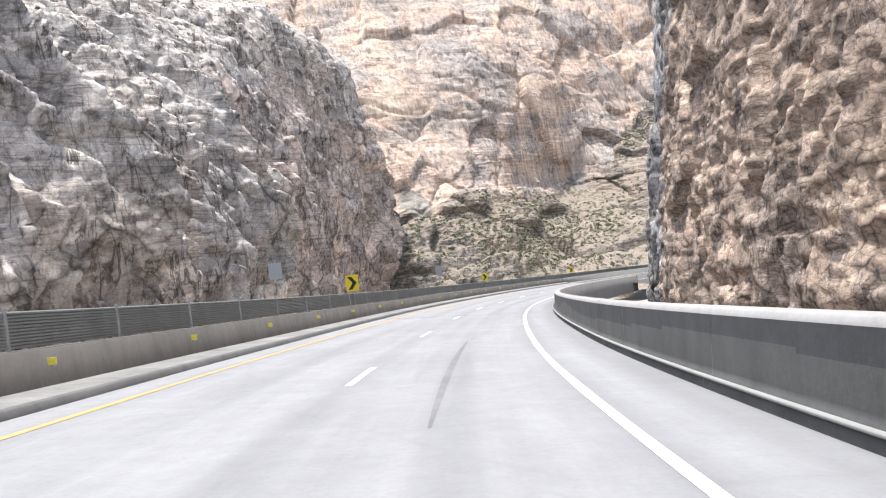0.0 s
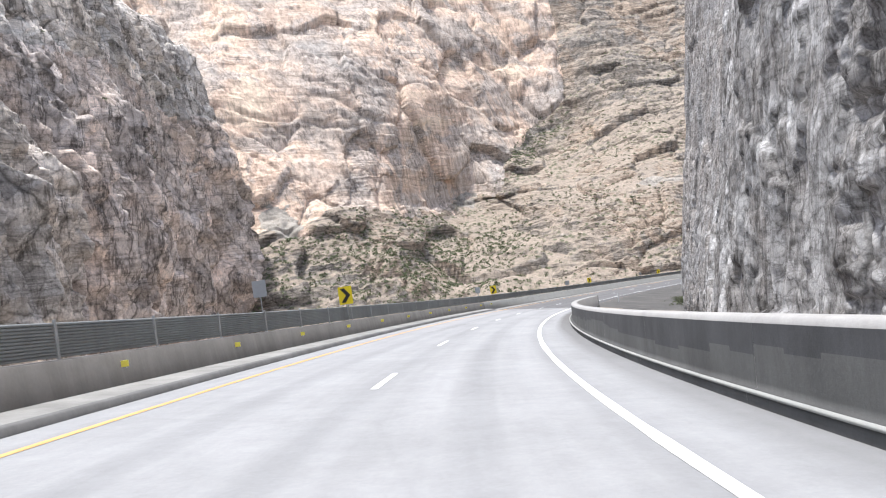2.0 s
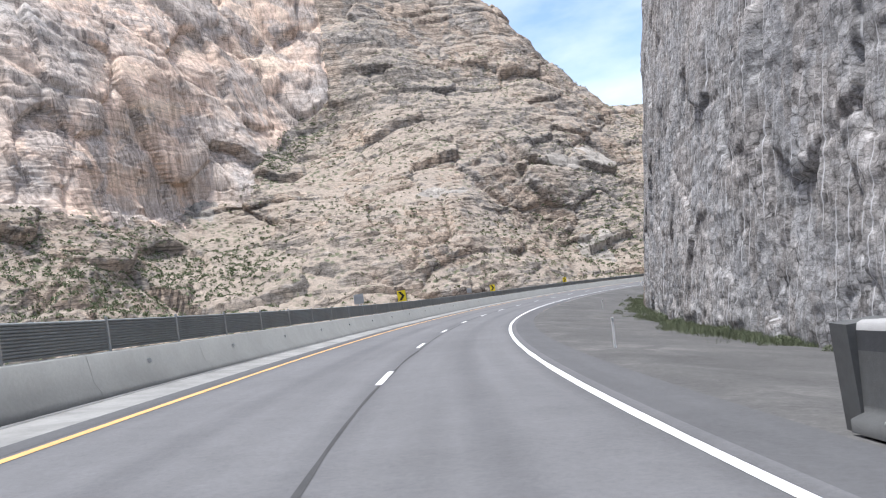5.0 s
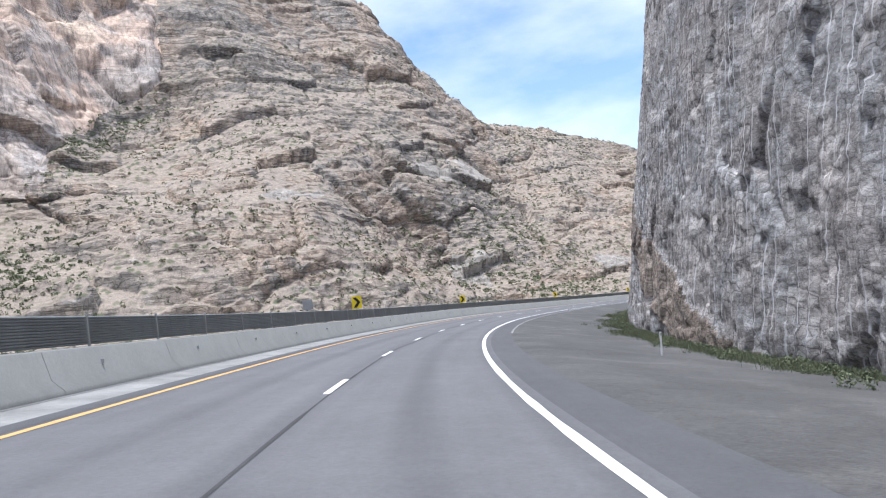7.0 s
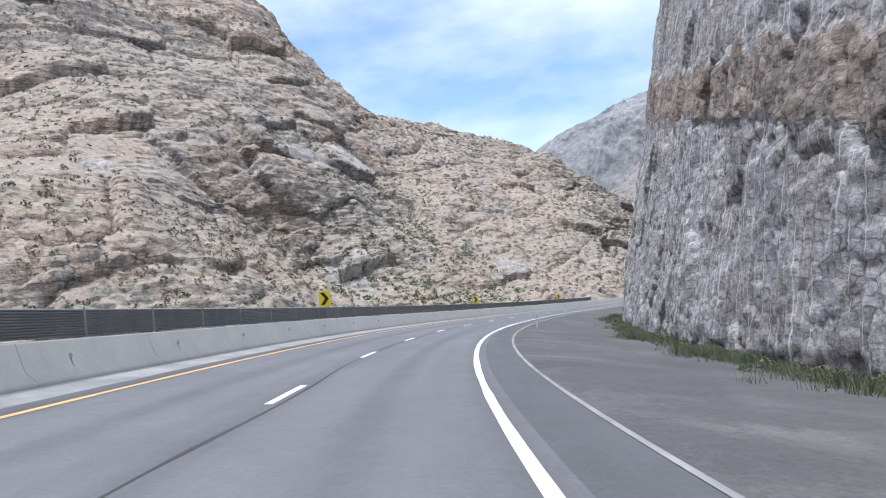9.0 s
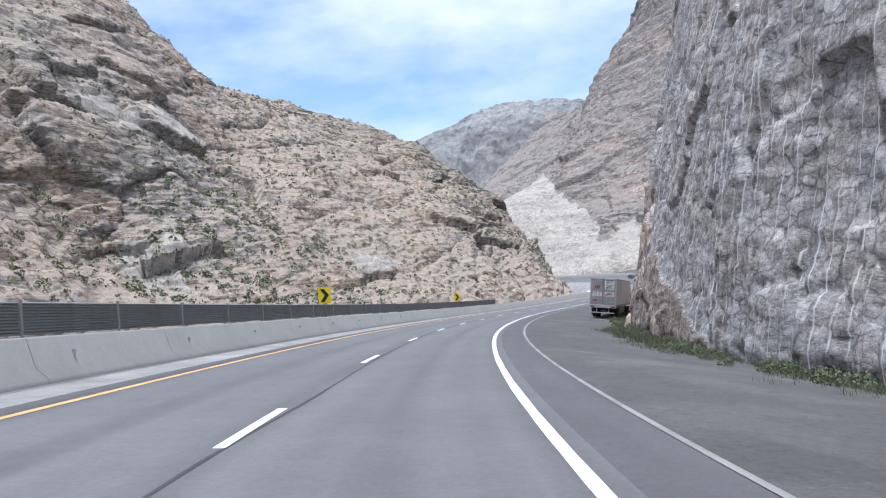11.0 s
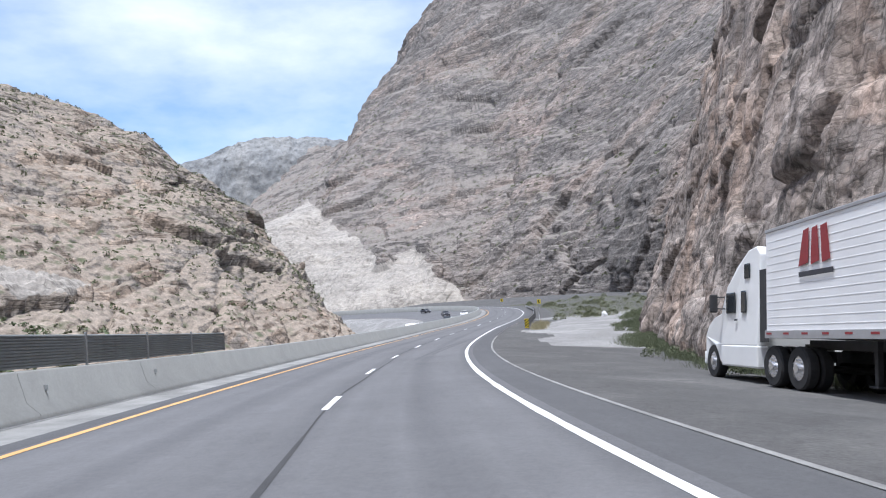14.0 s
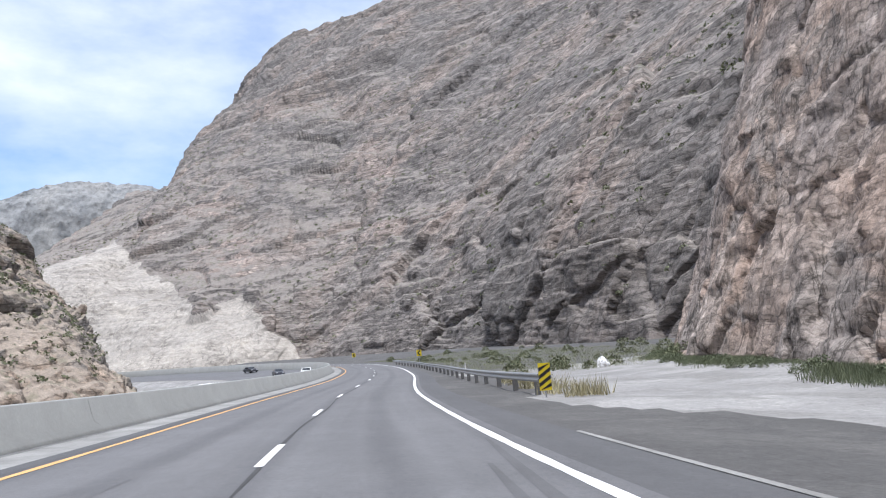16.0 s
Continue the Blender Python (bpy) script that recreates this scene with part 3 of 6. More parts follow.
# ---- road line ----
# the lane line, every 40 m from 60 m behind the start: x, y, z, fall to the right
LINE = [
    (-2.39, -60.0, 3.29, 0.072), (-2.04, -19.6, 1.27, 0.072), (-1.46, 19.7, -0.66, 0.076), (3.88, 59.96, -2.52, 0.085),
    (15.67, 98.8, -4.36, 0.094), (32.6, 134.25, -6.16, 0.099), (55.3, 167.9, -7.83, 0.096), (83.2, 197.6, -9.34, 0.093),
    (114.6, 221.7, -10.85, 0.089), (150.7, 240.4, -12.66, 0.073), (189.1, 253.6, -14.54, 0.052), (227.7, 260.8, -16.15, 0.031),
    (268.5, 262.4, -17.12, 0.02), (308.7, 260.8, -17.5, 0.02), (347.3, 261.4, -17.5, 0.02), (387.0, 266.5, -17.3, 0.02),
    (424.0, 281.0, -16.9, 0.02), (453.0, 307.0, -16.4, 0.02), (470.0, 343.0, -15.9, 0.02),
]
LINE_N = 1801
line = spline(LINE, LINE_N)
line_s = np.linspace(-60, 660, LINE_N)
tangent = np.gradient(line[:, :2], axis=0)
tangent /= np.linalg.norm(tangent, axis=1, keepdims=True)
side = np.stack([tangent[:, 1], -tangent[:, 0]], 1)


def on_road(s, lat, up=0.0):
    """World places at s metres along the lane line, lat metres to its right and up metres above the road."""
    s, lat, up = np.broadcast_arrays(np.asarray(s, float), lat, up)
    at = [np.interp(s, line_s, line[:, k]) for k in range(4)]
    sx, sy = np.interp(s, line_s, side[:, 0]), np.interp(s, line_s, side[:, 1])
    return np.stack([at[0] + sx * lat, at[1] + sy * lat, at[2] - at[3] * lat + up], -1)


def heading(s):
    return math.degrees(math.atan2(np.interp(s, line_s, tangent[:, 1]), np.interp(s, line_s, tangent[:, 0])))


def along(s0, s1, step):
    return np.linspace(s0, s1, max(2, int((s1 - s0) / step) + 1))


def strip(name, s0, s1, section, mat, parent=None, step=2.0, smooth=True):
    """A section of (lat, up) points drawn along the road."""
    s = along(s0, s1, step)
    pts = np.stack([on_road(s, a, b) for a, b in section], 1)
    uv = np.stack(np.broadcast_arrays(np.array([a for a, b in section])[None, :], s[:, None]), -1)
    return sheet(name, pts, mat, parent, smooth, uv)

# ---- road ----
deck = tagged(strip("road_deck", -60, 122, [(a, 0) for a in (-4.7, -2, 0, 2, 5.3)], CONCRETE), "pale worn concrete bridge deck of a highway", "road", kind="structure")
tagged(strip("expansion_joint", 122.04, 122.3, [(a, -0.02) for a in (-4.7, -2, 0, 2, 5.3)], CURB, step=0.2), "dark steel expansion joint across the bridge deck", "expansion joint", kind="structure")
tagged(strip("approach_slab", 122.3, 125, [(a, 0.004) for a in (-4.7, -2, 0, 2, 5.3)], CONCRETE), "pale concrete approach slab behind the bridge joint", "road", kind="structure")
tagged(strip("deck_joint", 40.45, 40.53, [(a, 0.004) for a in (-4.6, -2, 0, 2, 5.24)], SEALANT, step=0.04), "thin dark joint across the bridge deck", "expansion joint", kind="structure")
road = tagged(strip("road", 125, 655, [(a, 0) for a in (-5.0, -2, 0, 2, 4.0)], ASPHALT), "grey worn asphalt road curving to the right", "road", kind="structure")
tagged(strip("road_shoulder", 125, 655, [(4.0, 0), (4.5, -0.005), (5.1, -0.01)], SHOULDER), "darker asphalt shoulder beside the edge line", "road", kind="structure")
tagged(strip("shoulder_edge", 215, 404, [(5.06, 0.0), (5.08, 0.008), (5.15, 0.008), (5.18, -0.02)], GUTTER, step=1.0), "pale broken edge of the asphalt shoulder", "road edge", kind="structure")

gs, gl = along(126, 640, 1.2), np.concatenate([np.linspace(5.1, 16, 24), np.linspace(17, 48, 22)])
grid_s, grid_l = np.meshgrid(gs, gl, indexing="ij")
gp = on_road(grid_s, grid_l)
def bank(s, lat):
    """How the turnout lies to the plane of the road."""
    far = np.clip((s - 385) / 35, 0, 1)
    return -np.clip(lat - 6, 0, 11) * 0.085 * (1 - far) + (np.clip(lat - 6, 0, 60) * 0.012 + np.clip(lat - 14, 0, 60) * 0.045) * far


rise = bank(grid_s, grid_l)
gp[..., 2] += -0.03 + rise + 0.05 * fbm(gp / 3.0, 4, 77) * np.clip((grid_l - 5.1) / 2, 0, 1)
edge = 8.2 + 2.5 * vnoise(gp / 9.0, 71) + 4.0 * np.clip((405 - grid_s) / 25, 0, 1)
pale = (grid_s > 388) & (grid_l > edge) & (grid_s < 452)
turnout = tagged(sheet("turnout_ground", gp, GRAVEL, second=PALE_GRAVEL, mask=pale), "dark gravel turnout with a pale dusty part", "ground", kind="structure")

opposite = tagged(strip("opposite_road", -60, 655, [(-20, -2.2), (-12, -1.4), (-6.4, -0.7)], ASPHALT), "asphalt of the opposite lanes behind the median", "road", kind="structure")
tagged(strip("road_bank", 396, 655, [(-40, -9.0), (-30, -5.2), (-24, -3.0), (-20, -2.25)], PALE_GRAVEL), "pale gravel bank beside the opposite lanes", "ground", kind="structure")
gm = np.stack(np.meshgrid(np.linspace(-3000, 4500, 60), np.linspace(-3000, 4500, 60), indexing="ij"), -1)
ground = tagged(sheet("ground", np.concatenate([gm, np.full((60, 60, 1), -26.0)], -1), DESERT), "dry desert ground of the canyon floor", "ground", kind="structure")


def stripe(name, s0, s1, lat, width, mat, wobble=0.0, up=0.006):
    s = along(s0, s1, 1.0)
    w = width / 2 * (1 + wobble * vnoise(np.stack([s * 0.7, s * 0, s * 0], -1), 5))
    pts = np.stack([on_road(s, lat - w, up), on_road(s, lat + w, up)], 1)
    return sheet(name, pts, mat)


tagged(stripe("edge_line", -60, 640, 3.68, 0.16, WHITE_PAINT, 0.15), "solid white edge line painted on the road", "road marking", kind="structure")
tagged(stripe("median_line", -60, 640, -3.68, 0.15, YELLOW_PAINT, 0.15), "solid yellow line painted beside the median", "road marking", kind="structure")
DASH_INDEX = [-6, 0, 4, 5, 8, 9, 10, 14, 15, 18, 19, 25, 26, 31, 32, 33, 34, 53]
DASH_START = [-60, 12.3, 62, 74.5, 111, 125.3, 137, 185.3, 196.6, 232, 243.4, 311.6, 322.7, 378.6, 390.8, 402.3, 413, 640]
for k in range(-5, 53):
    s0 = float(np.interp(k, DASH_INDEX, DASH_START))
    tagged(stripe("lane_dash", s0, s0 + 2.95, 0.0, 0.14, WHITE_PAINT), "worn white painted lane dash", "road marking", "lane dashes")
seam_s = along(126, 640, 1.0)
wig = 0.10 + 0.12 * vnoise(np.stack([seam_s * 0.12, seam_s * 0, seam_s * 0], -1), 8)
wid = 0.03 + 0.014 * vnoise(np.stack([seam_s * 0.6, seam_s * 0, seam_s * 0], -1), 9)
tagged(sheet("sealed_seam", np.stack([on_road(seam_s, wig - wid, 0.004), on_road(seam_s, wig + wid, 0.004)], 1), SEALANT), "dark sealed seam along the lane line", "road marking", kind="structure")
for s0, s1, lat0, lat1, w in ((376, 401, 1.3, 3.0, 0.22), (380, 404, 1.9, 3.5, 0.2), (378, 402, -2.6, -1.6, 0.16), (8, 22, 1.6, 1.75, 0.13), (84, 97, -2.2, -1.6, 0.09), (86, 99, -1.8, -1.2, 0.09)):
    sk = along(s0, s1, 0.8)
    f = (sk - s0) / (s1 - s0)
    lat = lat0 + (lat1 - lat0) * f
    ww = w / 2 * np.sin(np.pi * np.clip(f, 0.02, 0.98)) ** 0.4
    tagged(sheet("skid_mark", np.stack([on_road(sk, lat - ww, 0.003), on_road(sk, lat + ww, 0.003)], 1), FAINT_MARK if s0 > 120 else TYRE_MARK), "faint dark tyre mark on the road", "tyre mark", kind="structure")

# median: curb, gutter, barrier, screen
# besides stains, the curb's dark colour holds the shade of its road side
tagged(strip("curb", -60, 125, [(-4.6, 0), (-4.63, 0.12), (-4.68, 0.14), (-4.76, 0.15)], CURB), "stained concrete curb at the median, its shaded face coloured dark", "curb", kind="structure")
tagged(strip("curb_top", -60, 125, [(-4.76, 0.15), (-5.0, 0.155), (-5.75, 0.17)], GUTTER), "pale concrete walk behind the curb", "curb", kind="structure")
tagged(strip("inner_shoulder", 125, 655, [(-4.28, 0.008), (-4.1, 0.006), (-3.86, 0.004)], SHOULDER), "dark asphalt strip between the yellow line and the gutter", "road", kind="structure")
tagged(strip("gutter", 125, 655, [(-4.28, 0.006), (-4.9, 0.02), (-5.2, 0.03)], GUTTER), "pale dusty concrete gutter beside the median", "gutter", kind="structure")
tagged(strip("gutter_dark_strip", 125, 655, [(-5.2, 0.034), (-5.38, 0.034)], CURB), "dark strip at the foot of the barrier", "gutter", kind="structure")
jersey = [(-5.36, 0.0), (-5.38, 0.14), (-5.62, 0.34), (-5.78, 0.92), (-5.82, 0.95), (-6.0, 0.95), (-6.04, 0.92), (-6.3, -1.0)]
upright = [(-5.7, 0.1), (-5.72, 0.2), (-5.80, 0.84), (-5.84, 0.87), (-6.1, 0.87), (-6.14, 0.84), (-6.2, -1.0)]
tagged(strip("median_barrier_bridge", -60, 125, upright, BRIDGE_BARRIER, smooth=False), "grey weathered concrete median barrier on the bridge", "barrier", kind="structure")
PIECE = 6.1
barrier_root = tagged(new("median_barrier"), "pale concrete median barrier cast in long pieces", "barrier", kind="structure")
for k in range(88):
    a = 125 + PIECE * k
    bs = np.linspace(a + 0.006, a + PIECE - 0.006, 6)
    shift = 0.33 * np.clip((152 - bs) / 26, 0, 1)
    sheet("barrier_piece", np.stack([on_road(bs, l - shift * w, u * (1 - 0.25 * shift) if u > 0.5 else u) for (l, u), w in zip(jersey, (1, 0.97, 0.35, 0, 0, 0, 0, 0))], 1), BARRIER, barrier_root, False)

# glare screen: panels of thin slats between posts
fence = tagged(new("glare_screen"), "dark slatted glare screen on top of the median barrier", "fence", kind="structure")
PANEL = 3.82
for k in range(110):
    a = -48.6 + PANEL * k
    if a > 383:
        break
    foot = float(np.interp(a, [124, 152], [0.87, 0.95]))
    top = foot + 0.72
    bm = bmesh.new()
    lo, hi = on_road(a, -5.95, foot - 0.02), on_road(a, -5.95, top + 0.05)
    yaw = Matrix.Rotation(radians(heading(a)), 4, "Z")
    box(bm, (0.07, 0.05, float(hi[2] - lo[2])), (float(lo[0]), float(lo[1]), float((lo[2] + hi[2]) / 2)), yaw, 0.008)
    part("post", bm, STEEL, fence, "galvanised steel post")
    sec = []
    n = 11
    for i in range(n):
        z0 = foot + 0.04 + (top - foot - 0.04) * i / n
        z1 = foot + 0.04 + (top - foot - 0.04) * (i + 0.9) / n
        sec += [(-5.96, z0), (-5.93, z0 + 0.01), (-5.955, z1), (-5.985, z1)]
    strip("screen_panel", a + 0.05, a + PANEL - 0.05, sec, SCREEN, fence, step=1.3, smooth=False)

# right parapet of the bridge
parapet = tagged(new("bridge_parapet"), "dark stained concrete bridge parapet with a pale worn top", "barrier", kind="structure")
for k in range(32):
    a = -62 + 6.0 * k
    b = min(a + 5.994, 129.6)
    ps = along(a, b, 0.75)
    rows = [(5.25, 0.0), (5.26, 0.13), (5.40, 0.19)] + [(5.40 + 0.06 * f, 0.19 + 0.81 * f) for f in np.linspace(0.1, 1, 12)]
    wall = np.stack([on_road(ps, l, u) for l, u in rows], 1)
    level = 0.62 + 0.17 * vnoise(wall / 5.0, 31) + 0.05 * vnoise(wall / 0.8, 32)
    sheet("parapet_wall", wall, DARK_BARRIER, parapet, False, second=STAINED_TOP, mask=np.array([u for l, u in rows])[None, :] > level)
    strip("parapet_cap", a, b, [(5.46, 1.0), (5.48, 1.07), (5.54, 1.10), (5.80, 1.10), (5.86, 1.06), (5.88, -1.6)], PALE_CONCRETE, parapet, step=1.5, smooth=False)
bm = bmesh.new()
bmesh.ops.create_cube(bm, size=1, matrix=Matrix.Translation(on_road(129.75, 5.62, 0.3)) @ Matrix.Rotation(radians(heading(130)), 4, "Z") @ Matrix.Diagonal((0.3, 0.5, 1.58, 1)))
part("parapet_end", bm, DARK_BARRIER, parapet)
strip("parapet_rail", -60, 129, [(5.235, 0.15), (5.225, 0.17), (5.235, 0.19), (5.29, 0.195)], BARRIER, parapet, step=1.5)


# ---- cliffs ----
def loft(columns, nu, nv, squash=1.0):
    """columns: base to crest, the same count each. A smooth grid nu x nv."""
    c = np.array(columns, float)
    c = spline(c, nu)
    g = spline(np.swapaxes(c, 0, 1), nv)
    if squash != 1.0:
        t = np.linspace(0, 1, nv) ** squash * (nv - 1)
        i = np.minimum(t.astype(int), nv - 2)
        g = g[i] + (g[i + 1] - g[i]) * (t - i)[:, None, None]
    return np.swapaxes(g, 0, 1)


def normals(p):
    du, dv = np.gradient(p, axis=0), np.gradient(p, axis=1)
    n = np.cross(du, dv)
    return n / (np.linalg.norm(n, axis=-1, keepdims=True) + 1e-9)


def weather(p, amount, scale, seed, ledge=0.0, ledge_h=6.0, crisp=0.5, shape=(1.6, 1.6, 0.55), blocks=(), dip=(0.0, 0.0), extra=None, tier=0.0, tier_h=30.0, tall=0.0, lean=(0.0, 0.0, 0.0)):
    """Rock relief along the normals: buttresses and gullies, blocks and bedded ledges."""
    n = normals(p)
    q = p / scale
    d = 0.6 * fbm(q, 4, seed) + crisp * ridged(q * np.array(shape), 6, seed + 20, 0.58)
    d = d * amount
    if ledge:
        bend = 1.6 * vnoise(p / (ledge_h * 9), seed + 40)
        z = (p[..., 2] + dip[0] * p[..., 0] + dip[1] * p[..., 1]) / ledge_h + bend
        f = z - np.floor(z)
        z2 = z * 3.7
        f2 = z2 - np.floor(z2)
        d = d + ledge * ((f ** 1.3) + 0.35 * f2 ** 1.3) * (0.6 + 0.6 * vnoise(p / (ledge_h * 1.7), seed + 50))
    if tier:
        z = (p[..., 2] + dip[0] * p[..., 0] + dip[1] * p[..., 1]) / tier_h + 0.9 * fbm(p / (tier_h * 3), 3, seed + 70)
        f = z - np.floor(z)
        d = d + tier * (1 + tall * np.clip((p[..., 2] - 150) / 100, 0, 1)) * (np.clip((f - 0.25) / 0.55, 0, 1) - f)
    for k, (size, amp, tilt) in enumerate(blocks):
        d = d + amp * facets(p + np.array(lean) * p[..., 2:], size, seed + 60 + 9 * k, tilt)
    if extra is not None:
        d = d + extra
    return p + n * d[..., None]


def ribs(p, pitch, lean, amount, seed, top, spread, ridge=0.45):
    """Upright fins side by side, each with its own reach and height."""
    u = (p[..., 1] + lean * p[..., 2] + 0.22 * pitch * fbm(p / (pitch * 1.1), 4, seed, 0.6)) / pitch
    i = np.floor(u).astype(np.int64)
    f = u - i
    r, h = lattice(i, i * 0, i * 0, seed + 1), lattice(i, i * 0 + 1, i * 0, seed + 1)
    form = np.where(f < ridge, f / ridge, (1 - f) / (1 - ridge))
    ends = np.clip((top + spread * h - p[..., 2]) / 14, 0, 1)
    return amount * (0.75 + 0.45 * r) * (form - 0.45) * (0.15 + 0.85 * ends)


# left wall beside the river: the foot's x and y, then x and z up the face to the slopes behind
A = []
for by, foot, face in (
    (-160, -90, ((-86, 10), (-96, 34), (-112, 50), (-160, 90))),
    (20, -62, ((-57, 8), (-67, 30), (-84, 48), (-132, 85))),
    (94, -48, ((-45, 9), (-57, 34), (-74, 50), (-120, 85))),
    (136, -42, ((-38, 12), (-49, 39), (-66, 58), (-110, 92))),
    (165, -43, ((-40, 14), (-49, 45), (-63, 65), (-105, 97))),
    (195, -44, ((-41, 15), (-48, 48), (-60, 74), (-100, 106))),
    (245, -42, ((-38, 20), (-41, 59), (-50, 94), (-86, 112))),
    (285, -36, ((-33, 20), (-36, 62), (-45, 97), (-90, 130))),
    (322, -29, ((-27, 20), (-28, 66), (-38, 98), (-85, 140))),
    (346, -62, ((-58, 20), (-60, 66), (-72, 100), (-110, 150))),
):
    A.append([(foot, by, -26)] + [(x, by, z) for x, z in face] + [(face[-1][0] - 110, by + 30, face[-1][1] + 110), (face[-1][0] - 240, by + 70, face[-1][1] + 200)])
pa = loft(A, 760, 330, 1.25)
fins = ribs(pa, 27, 0.15, 14.0, 51, 54, 16, 0.80) + ribs(pa, 9.0, 0.25, 3.8, 53, 66, 30, 0.75)
pa = weather(pa, 1.4, 34, 3, 0.4, 4.0, 0.4, (1.6, 1.6, 0.5), (((11, 9, 24), 1.3, 1.3), ((4.5, 4, 9), 0.8, 1.2), ((1.9, 1.7, 3), 0.32, 1.0)), (0.25, 0.2), extra=fins, tier=2.5, tier_h=26, lean=(0, 0.4, 0))
wall_left = tagged(sheet("cliff_left", pa, GREY_ROCK, smooth=False, second=PINK_ROCK, mask=(pa[..., 1] + 25 * vnoise(pa / 30, 4) > 185) & (pa[..., 2] + 14 * vnoise(pa / 22, 6) < 66)), "rugged grey and pinkish limestone cliff above the river", "cliff", kind="structure")

B = [
    [(-240, 380, -26), (-220, 400, 90), (-220, 440, 180), (-230, 520, 300), (-240, 640, 460)],
    [(-80, 335, -26), (-60, 350, 45), (-60, 372, 95), (-75, 425, 165), (-100, 540, 330)],
    [(-10, 292, -24), (-8, 338, 28), (2, 370, 62), (8, 425, 140), (0, 540, 270)],
    [(26, 296, -24), (35, 370, 34), (46, 400, 70), (62, 445, 132), (60, 545, 270)],
    [(66, 300, -24), (84, 424, 31), (92, 442, 68), (100, 465, 125), (110, 555, 255)],
    [(125, 318, -24), (134, 366, 18), (124, 424, 46), (146, 474, 84), (165, 545, 240)],
    [(172, 315, -24), (170, 362, 20), (184, 396, 44), (196, 462, 98), (215, 545, 225)],
    [(215, 318, -24), (230, 374, 3), (228, 398, 46), (245, 470, 112), (265, 540, 210)],
    [(250, 322, -24), (254, 364, 2), (272, 396, 38), (290, 455, 105), (310, 512, 180)],
    [(300, 318, -24), (312, 358, 3), (324, 412, 42), (340, 455, 88), (345, 512, 146)],
    [(318, 317, -24), (338, 354, 4), (356, 404, 43), (368, 452, 80), (376, 512, 101)],
    [(335, 316, -24), (360, 352, 8), (380, 402, 44), (392, 455, 80), (398, 513, 103)],
    [(370, 312, -24), (395, 345, 8), (410, 392, 40), (420, 440, 70), (428, 484, 97)],
    [(395, 311, -24), (422, 340, 6), (432, 375, 30), (438, 405, 53), (442, 430, 73)],
    [(410, 315, -24), (436, 337, 2), (446, 357, 16), (453, 378, 35), (458, 396, 52)],
    [(425, 325, -24), (448, 338, -4), (456, 346, 3), (463, 356, 12), (472, 372, 24)],
    [(440, 338, -26), (455, 344, -22), (466, 352, -16), (476, 366, -8), (488, 390, 0)],
]
pb = loft(B, 960, 400)
# sheer tan rock stands above the scree
scree_top = np.interp(pb[..., 0], [-100, -9, 20, 34, 60, 86, 108, 130, 158, 172, 186, 200], [8, 26, 36, 39, 34, 34, 46, 70, 92, 100, 160, 400])
sheer = np.clip((pb[..., 2] + 7 * fbm(pb / 18, 3, 16) - scree_top) / 7 + 0.5, 0, 1)
tan_mask = sheer > 0.5
cliffy = weather(pb, 2.2, 60, 11, 0.5, 8.0, 0.4, (1.6, 1.6, 0.35), (((30, 30, 46), 3.4, 1.2), ((10, 10, 16), 0.8, 1.1), ((3.4, 3.4, 5), 0.22, 0.8)), (-0.25, 0.15), tier=3.5, tier_h=48)
loose = weather(pb, 3.0, 62, 13, 0.6, 5.5, 0.45, (1.2, 1.2, 0.7), (((34, 34, 20), 2.6, 1.2), ((9, 9, 5), 0.6, 1.0), ((2.8, 2.8, 1.8), 0.24, 0.8)), (-0.12, 0.1), tier=2.5, tier_h=30)
pb = loose + (cliffy - loose) * sheer[..., None]
PALE_SPOTS = [((87, 441, 33), (17, 14, 9)), ((232, 386, 2), (8, 9, 6)), ((250, 369, 1), (12, 9, 5)), ((241, 362, -4), (9, 9, 5)), ((311, 346, -4), (11, 9, 4)), ((292, 407, 48), (16, 14, 8)), ((262, 400, 46), (9, 9, 6)), ((175, 376, 33), (13, 8, 4)), ((-9, 342, 33), (9, 9, 12))]
spot_mask = np.zeros(pb.shape[:2], bool)
for c, r in PALE_SPOTS:
    spot_mask |= (np.linalg.norm((pb - np.array(c)) / np.array(r), axis=-1) + 0.45 * vnoise(pb / 5, 8)) < 1
wall_far = tagged(sheet("canyon_wall", pb, CANYON_ROCK, smooth=False, second=SLAB_ROCK, mask=spot_mask, third=(TAN_CLIFF, tan_mask)), "tan and grey canyon wall with ledges and sparse scrub", "cliff", kind="structure")

D = [
    [(640, 520, -30), (680, 520, 15), (800, 560, 50), (1100, 640, 125), (1631, 700, 330)],
    [(560, 420, -30), (610, 430, 32), (725, 430, 70), (1000, 470, 165), (1361, 563, 266)],
    [(512, 366, -30), (575, 372, 14), (660, 392, 50), (950, 420, 215), (1304, 462, 348)],
    [(500, 318, -30), (545, 315, 3), (600, 318, 28), (880, 330, 230), (1231, 395, 412)],
    [(505, 285, -30), (555, 280, 8), (640, 266, 74), (860, 270, 250), (1150, 300, 425)],
    [(452, 246, -30), (512, 238, 14), (600, 205, 100), (800, 170, 270), (1080, 180, 440)],
    [(385, 226, -30), (415, 205, 25), (520, 150, 110), (700, 100, 250), (936, 60, 420)],
    [(335, 222, -30), (350, 195, 25), (430, 110, 120), (540, 60, 200), (760, -20, 380)],
    [(295, 228, -30), (302, 205, 25), (350, 110, 130), (420, 40, 200), (600, -60, 360)],
    [(265, 222, -30), (262, 195, 25), (270, 110, 130), (280, 30, 210), (300, -80, 330)],
]
pd = loft(D, 760, 460, 1.2)
